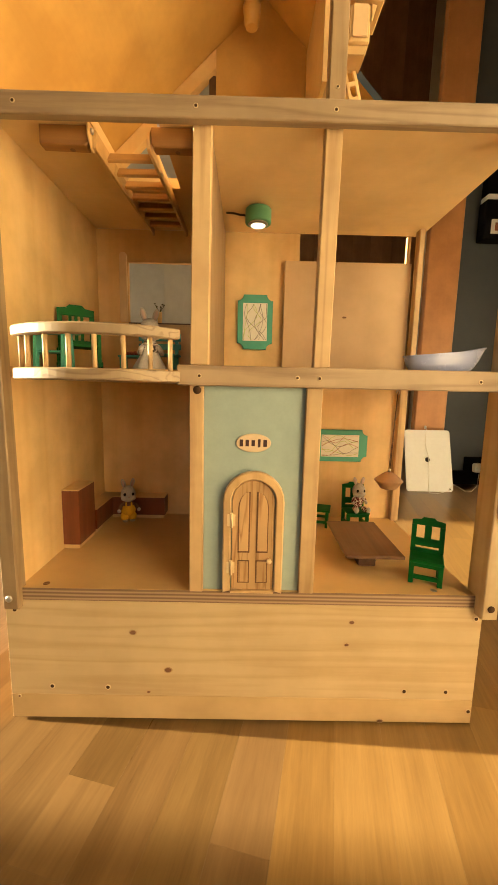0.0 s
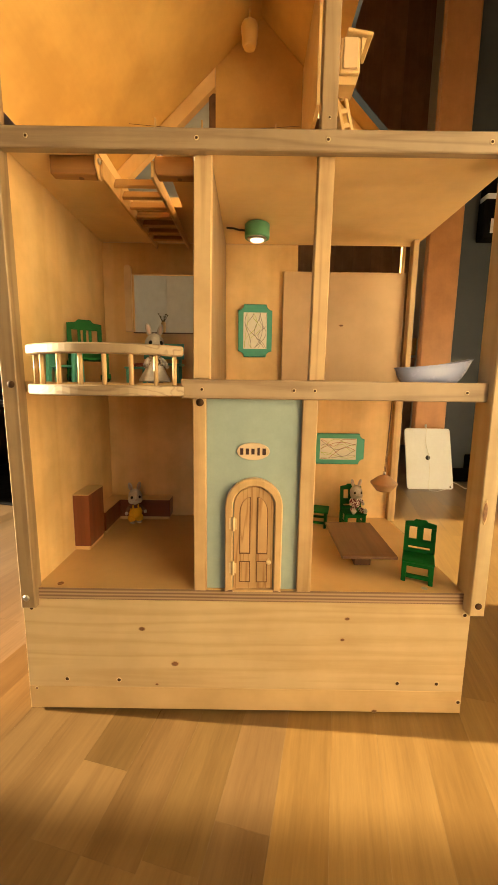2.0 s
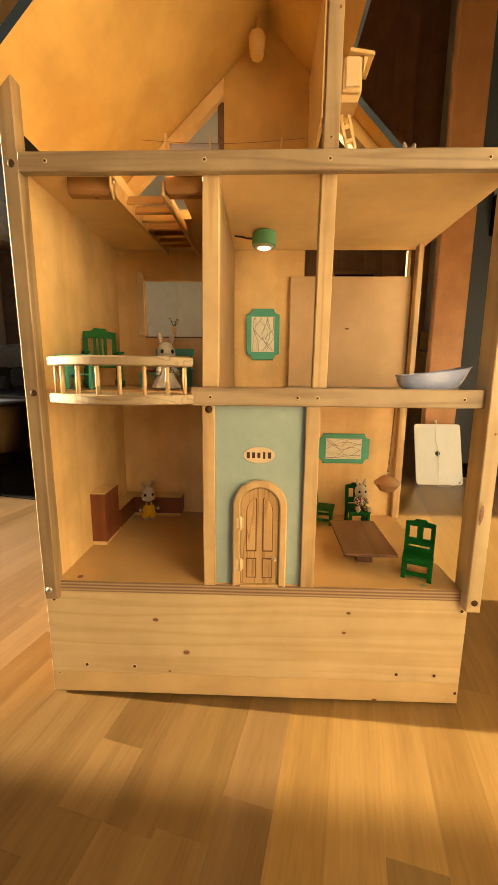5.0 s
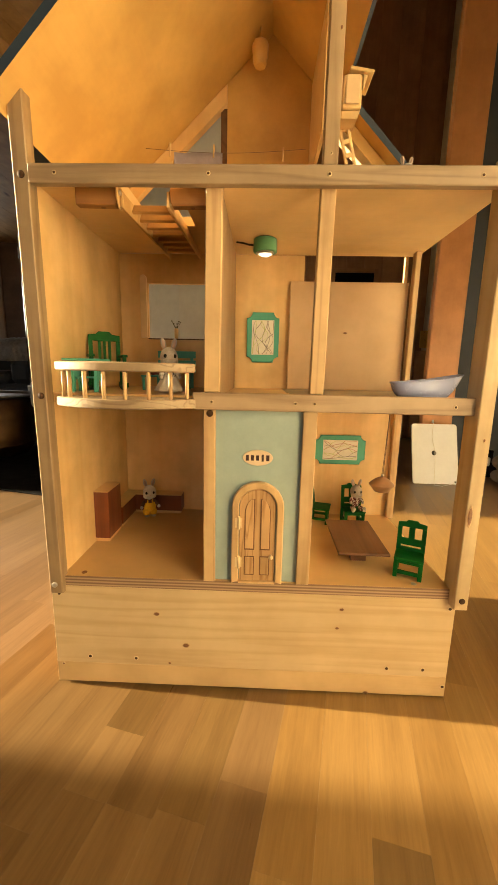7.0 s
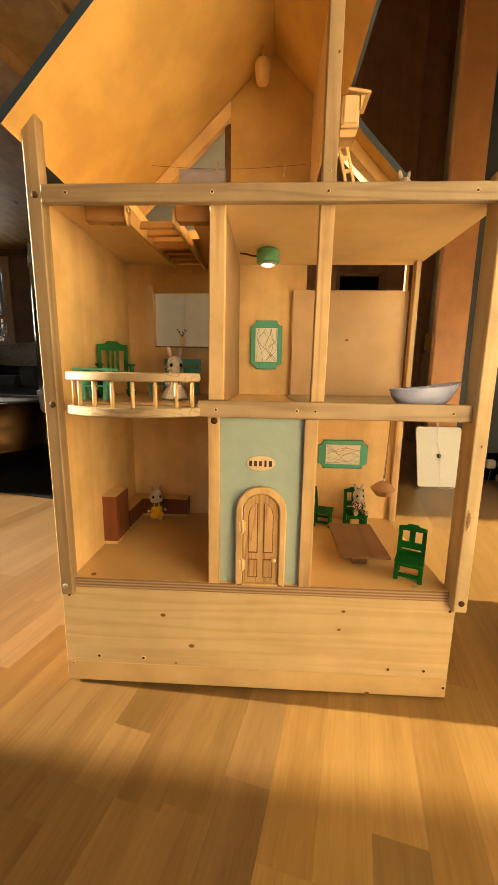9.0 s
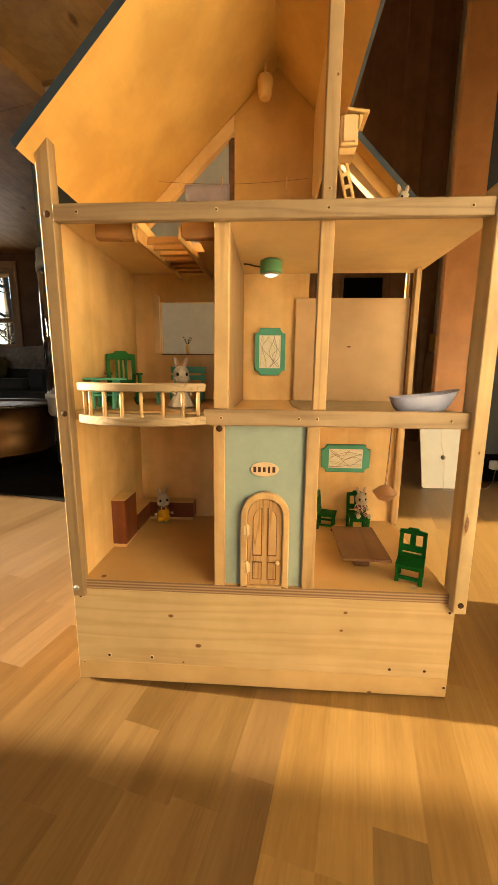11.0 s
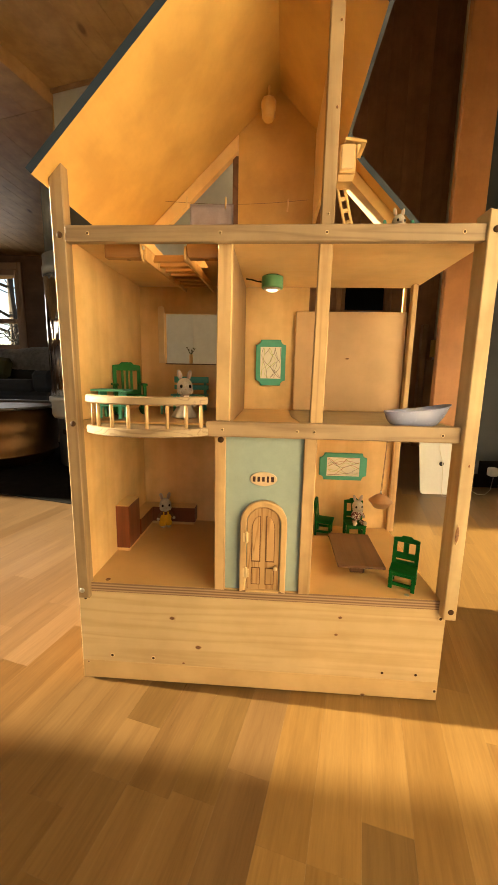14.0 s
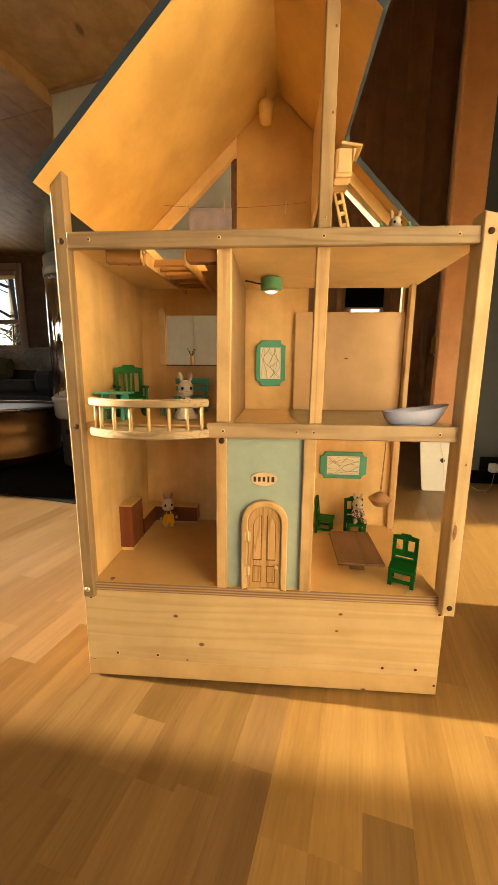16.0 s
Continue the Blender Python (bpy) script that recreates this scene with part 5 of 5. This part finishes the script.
bmesh.ops.solidify(bm, geom=bm.faces[:], thickness=0.02)
thing("sheepskin", bm, paint("sheep_wool", (0.50, 0.47, 0.44), 1.0, vary=0.35, scale=30, bump=0.8), "cream sheepskin lying over the sofa back", "sheepskin")
bm = bmesh.new()
box(bm, -0.2, 0.16, -0.05, 0.05, -0.13, 0.10, 0.045, pose(-2.94, 3.34, 0.60, -14, 6, 0))
thing("cushion", bm, paint("olive_cloth", (0.085, 0.08, 0.03), 0.95, scale=80), "olive green cushion leaning on the sofa back", "cushion")

# far window
WIN = paint("window_paint", (0.40, 0.27, 0.19), 0.5)
win = holder("window_1", ((WX0 + WX1) / 2, Y1, WZ0), "wooden window with one crossbar and bare trees outside", "window", kind="structure")
w2, hz = (WX1 - WX0) / 2, WZ1 - WZ0
for nm, a in (("frame", (-w2, -w2 + 0.06, 0, hz)), ("frame", (w2 - 0.06, w2, 0, hz)), ("frame", (-w2 + 0.06, w2 - 0.06, 0, 0.06)), ("frame", (-w2 + 0.06, w2 - 0.06, hz - 0.06, hz)), ("crossbar", (-w2 + 0.06, w2 - 0.06, hz * 0.34, hz * 0.34 + 0.05))):
    part(nm, bm_box(a[0], a[1], -0.02, 0.07, a[2], a[3], 0.004), WIN, win)
for nm, a in (("casing", (-w2 - 0.09, -w2 - 0.001, -0.09, hz + 0.09)), ("casing", (w2 + 0.001, w2 + 0.045, -0.09, hz + 0.09)), ("casing", (-w2, w2, hz + 0.001, hz + 0.09)), ("sill", (-w2, w2, -0.06, -0.001))):
    part(nm, bm_box(a[0], a[1], -0.025 if nm == "casing" else -0.08, -0.001, a[2], a[3], 0.004), WIN, win)
# both out of view: window_2 follows the floor's sun band, window_3 is added for bounce
for wn, y0, y1, zt in (("window_2", SY0, SY1, SZ1), ("window_3", W3Y0, W3Y1, W3Z1)):
    sill_z = SZ0 if wn == "window_2" else W3Z0
    w_ = holder(wn, (X0, (y0 + y1) / 2, sill_z), "unseen tall wooden window set in to admit the low sun", "window", kind="structure")
    h2 = (y1 - y0) / 2
    for a, b, c, d in ((-h2, -h2 + 0.03, 0, zt - sill_z), (h2 - 0.03, h2, 0, zt - sill_z), (-h2 + 0.03, h2 - 0.03, 0, 0.03), (-h2 + 0.03, h2 - 0.03, zt - sill_z - 0.03, zt - sill_z)):
        part("frame", bm_box(-0.12, -0.04, a, b, c, d), WIN, w_)
GROUND = paint("winter_ground", (0.10, 0.09, 0.05), 1.0, vary=0.3, scale=0.5)
structure("ground", bm_box(-120, 120, -120, 120, -0.62, -0.6), GROUND, "dull grassy ground outside the house")
BARK = paint("bark", (0.05, 0.042, 0.035), 0.95, vary=0.3, scale=6, bump=0.6)
rg = random.Random(8)


def bare_tree(x, y, h):
    tr = holder("bare_tree", (x, y, -0.6), "bare winter tree outside the window", "tree", "bare trees")
    bm = bmesh.new()
    tube(bm, [(0, 0, 0), (0.02 * h, 0, 0.35 * h), (0.0, 0.02 * h, 0.7 * h), (0.03 * h, 0, h)], 0.028 * h, 8, 0, 0.2)
    part("trunk", bm, BARK, tr)
    bm = bmesh.new()
    for k in range(16):
        z = h * rg.uniform(0.22, 0.9)
        a, ln = rg.uniform(0, 6.28), h * rg.uniform(0.15, 0.33)
        p, d = Vector((0, 0, z)), Vector((math.cos(a), math.sin(a), rg.uniform(0.1, 0.8))).normalized()
        pts = [p + d * ln * t_ + Vector((rg.uniform(-1, 1), rg.uniform(-1, 1), rg.uniform(-1, 1))) * 0.03 * h * (t_ > 0) for t_ in (0, 0.35, 0.7, 1)]
        tube(bm, pts, 0.007 * h, 5, 0, 0.25)
        for t_ in range(4):
            q = pts[1 + t_ % 3]
            e = Vector((rg.uniform(-1, 1), rg.uniform(-1, 1), rg.uniform(-0.3, 1))).normalized() * ln * 0.4
            tube(bm, [q, q + e * 0.5 + Vector((0, 0, 0.01)), q + e], 0.0028 * h, 4, 0, 0.4)
    part("crown", bm, BARK, tr)


for x_, y_, h_ in ((-6.75, 9.0, 5.6), (-5.3, 9.0, 4.5), (-6.3, 10.5, 5.5), (-4.6, 8.0, 3.2), (-7.6, 13.0, 6.0), (-5.8, 7.6, 2.2)):
    bare_tree(x_, y_, h_)
bm = bmesh.new()
for k in range(900):
    q = Vector((rg.uniform(-12, -5), rg.uniform(11, 14), -0.6 + 2.0 * rg.random() ** 1.2))
    ball(bm, q, (rg.uniform(0.05, 0.16), 0.08, rg.uniform(0.03, 0.09)), Matrix.Rotation(rg.uniform(0, 3), 4, "Y"), 0, 5, 3)
tagged(finish("hedge", bm, paint("hedge_leaves", (0.06, 0.065, 0.02), 0.9, vary=0.5, scale=4)), "dull olive hedge far outside", "hedge", "", "stuff")

# ---- right part of the room ----
structure("wall_slate", bm_box(0.826, X1, 1.39, 1.415, 0, 3.94), SLATE_WALL, "dark slate grey painted wall")
structure("baseboard_slate", bm_box(0.97, X1, 1.375, 1.389, 0, 0.07, 0.003), HEARTH, "black baseboard")
thing("timber_post", bm_box(0.806, 0.952, 1.345, 1.389, 0, 3.9, 0.004), TIMBER, "orange-brown glued timber post against the slate wall", "post", "", "structure")
plank_wall = structure("wall_plank", bm_box(-0.249, X1, 2.66, 2.72, 0, 3.94), DARK_PLANK, "dark stained plank wall behind the post")
x = -0.248
rp = random.Random(4)
while x < X1 - 0.05:
    w = min(rp.uniform(0.135, 0.165), X1 - x)
    bm = bmesh.new()
    box(bm, x + 0.0006, x + w - 0.0006, 2.632 + rp.uniform(0, 0.002), 2.6595, 0.0, 3.94, 0.0015)
    part("plank", bm, DARK_PLANK, plank_wall)
    x += w
dj = holder("door_1", (1.19, 2.58, 0), "narrow half-open door with pale frame in the dark passage", "door", kind="structure")
part("jamb", bm_box(-0.02, 0.02, -0.03, 0.03, 0, 0.97, 0.003), JAMB, dj)
part("leaf", bm_box(0.03, 0.25, -0.02, 0.015, 0.005, 0.70, 0.003), JAMB, dj)
part("brass_plate", bm_box(0.05, 0.11, -0.026, -0.0202, 0.72, 0.85, 0.002), paint("brass", (0.75, 0.48, 0.14), 0.3, metal=1.0), dj)

# emissive plate added for a bright bar of unclear source; the planks are uncut
GLOW, nodes_, links_, b_ = base_material("bright_strip_glow", 0.3)
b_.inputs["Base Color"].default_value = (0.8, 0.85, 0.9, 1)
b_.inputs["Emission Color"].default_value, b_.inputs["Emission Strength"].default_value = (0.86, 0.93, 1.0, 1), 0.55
scr = holder("glow_panel", (0.725, 2.63, 1.02), "dark-framed panel on the plank wall with an added glowing strip", "window", kind="structure")
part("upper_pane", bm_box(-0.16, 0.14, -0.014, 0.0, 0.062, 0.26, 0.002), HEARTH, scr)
part("glow_strip", bm_box(-0.108, 0.112, -0.012, 0.0, 0.0, 0.046, 0.001), GLOW, scr, "added glowing strip")
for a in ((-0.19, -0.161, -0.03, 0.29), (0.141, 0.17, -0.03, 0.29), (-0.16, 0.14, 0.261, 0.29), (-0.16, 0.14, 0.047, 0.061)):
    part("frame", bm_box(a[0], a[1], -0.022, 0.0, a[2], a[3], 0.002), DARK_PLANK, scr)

SILVER = paint("tablet_silver", (0.78, 0.81, 0.87), 0.35, vary=0.03, scale=80)
tab = holder("tablet", (0.849, 1.225, 0.0), "silver tablet computer leaning against the timber post", "tablet")
tab.rotation_euler = (radians(-17), 0, 0)
r = 0.014
corner = lambda cx, cz, a: arc(cx, cz, r, a, a + 90, 6)
W2, H2 = 0.1080, 0.289
outline2 = corner(W2 - r, H2 - r, 0) + corner(-W2 + r, H2 - r, 90) + corner(-W2 + r, r, 180) + corner(W2 - r, r, 270)
part("shell", bm_prism(outline2, 0.0, 0.006, "y", 0.0012), SILVER, tab)
MARK = paint("dark_mark", (0.03, 0.03, 0.032), 0.3)
bm = bmesh.new()
lathe(bm, [(0.011, 0), (0.011, 0.0004), (0, 0.0005)], (-0.004, -0.0001, 0.148), 20, Matrix.Rotation(radians(90), 4, "X"))
part("emblem", bm, MARK, tab)
part("camera_lens", bm_lathe([(0.0045, 0), (0.0045, 0.001), (0, 0.0012)], (0.092, -0.0001, 0.012), 14, Matrix.Rotation(radians(90), 4, "X")), MARK, tab)
CABLE = paint("white_cable", (0.72, 0.71, 0.69), 0.4)
cb = holder("charging_cable", (0.842, 1.2045, 0.0), "white charging cable from the tablet to the socket", "cable")
part("plug", bm_box(-0.004, 0.004, 0.102, 0.109, 0.280, 0.296, 0.001), CABLE, cb)
part("lead", bm_tube([(0.0, 0.105, 0.294), (0.001, 0.098, 0.283), (-0.007, 0.080, 0.22), (-0.004, 0.070, 0.19), (0.005, 0.060, 0.155), (0.004, 0.043, 0.10), (0.0, 0.028, 0.05), (-0.008, 0.006, 0.008), (-0.012, -0.012, 0.003), (0.02, -0.02, 0.0022), (0.07, -0.012, 0.012), (0.10, 0.0, 0.04), (0.135, 0.02, 0.025), (0.17, 0.03, 0.004), (0.205, 0.03, 0.0035), (0.245, 0.06, 0.02), (0.278, 0.105, 0.07)], 0.0012, 8), CABLE, cb)
sock = holder("wall_socket", (1.140, 1.389, 0.055), "black double wall socket with a white charger", "socket")
part("plate", bm_box(-0.055, 0.055, -0.012, 0.0, 0.0, 0.085, 0.003), HEARTH, sock)
part("charger", bm_box(-0.018, 0.022, -0.050, -0.0122, 0.012, 0.055, 0.005), CABLE, sock)
bm = bmesh.new()
rg = random.Random(21)
for k in range(22):
    ball(bm, (1.20 + rg.uniform(-0.07, 0.07), 1.20 + rg.uniform(-0.05, 0.05), 0.035 + rg.uniform(-0.0, 0.10)), (rg.uniform(0.025, 0.05), 0.035, 0.032), None, 0, 12, 8)
thing("cloth_bundle", bm, paint("grey_brown_cloth", (0.16, 0.13, 0.10), 0.95, vary=0.3, scale=60, bump=0.5), "grey-brown crumpled cloth bundle on the floor by the wall", "cloth")
pn = holder("wall_box", (1.125, 1.389, 1.135), "black wall-mounted box with a small framed label", "wall box")
part("case", bm_box(-0.09, 0.09, -0.06, 0.0, 0.0, 0.165, 0.004), HEARTH, pn)
part("strip", bm_box(-0.085, 0.09, -0.058, 0.0, 0.1655, 0.188, 0.002), SILVER, pn)
part("upper_case", bm_box(-0.085, 0.09, -0.05, 0.0, 0.1885, 0.30, 0.004), HEARTH, pn)
part("label_frame", bm_box(-0.062, 0.06, -0.0618, -0.0602, 0.022, 0.082, 0.0006), CABLE, pn)
part("label_field", bm_box(-0.045, 0.05, -0.0626, -0.0619, 0.034, 0.068), paint("label_red_brown", (0.28, 0.09, 0.05), 0.6, vary=0.5, scale=200), pn)

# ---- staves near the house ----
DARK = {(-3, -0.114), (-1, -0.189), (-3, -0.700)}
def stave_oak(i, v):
    """The boards differ: golden beside the house's right half, greyer to its left, a few brown ones; gold and tan also
    paint in how the light falls.
    """
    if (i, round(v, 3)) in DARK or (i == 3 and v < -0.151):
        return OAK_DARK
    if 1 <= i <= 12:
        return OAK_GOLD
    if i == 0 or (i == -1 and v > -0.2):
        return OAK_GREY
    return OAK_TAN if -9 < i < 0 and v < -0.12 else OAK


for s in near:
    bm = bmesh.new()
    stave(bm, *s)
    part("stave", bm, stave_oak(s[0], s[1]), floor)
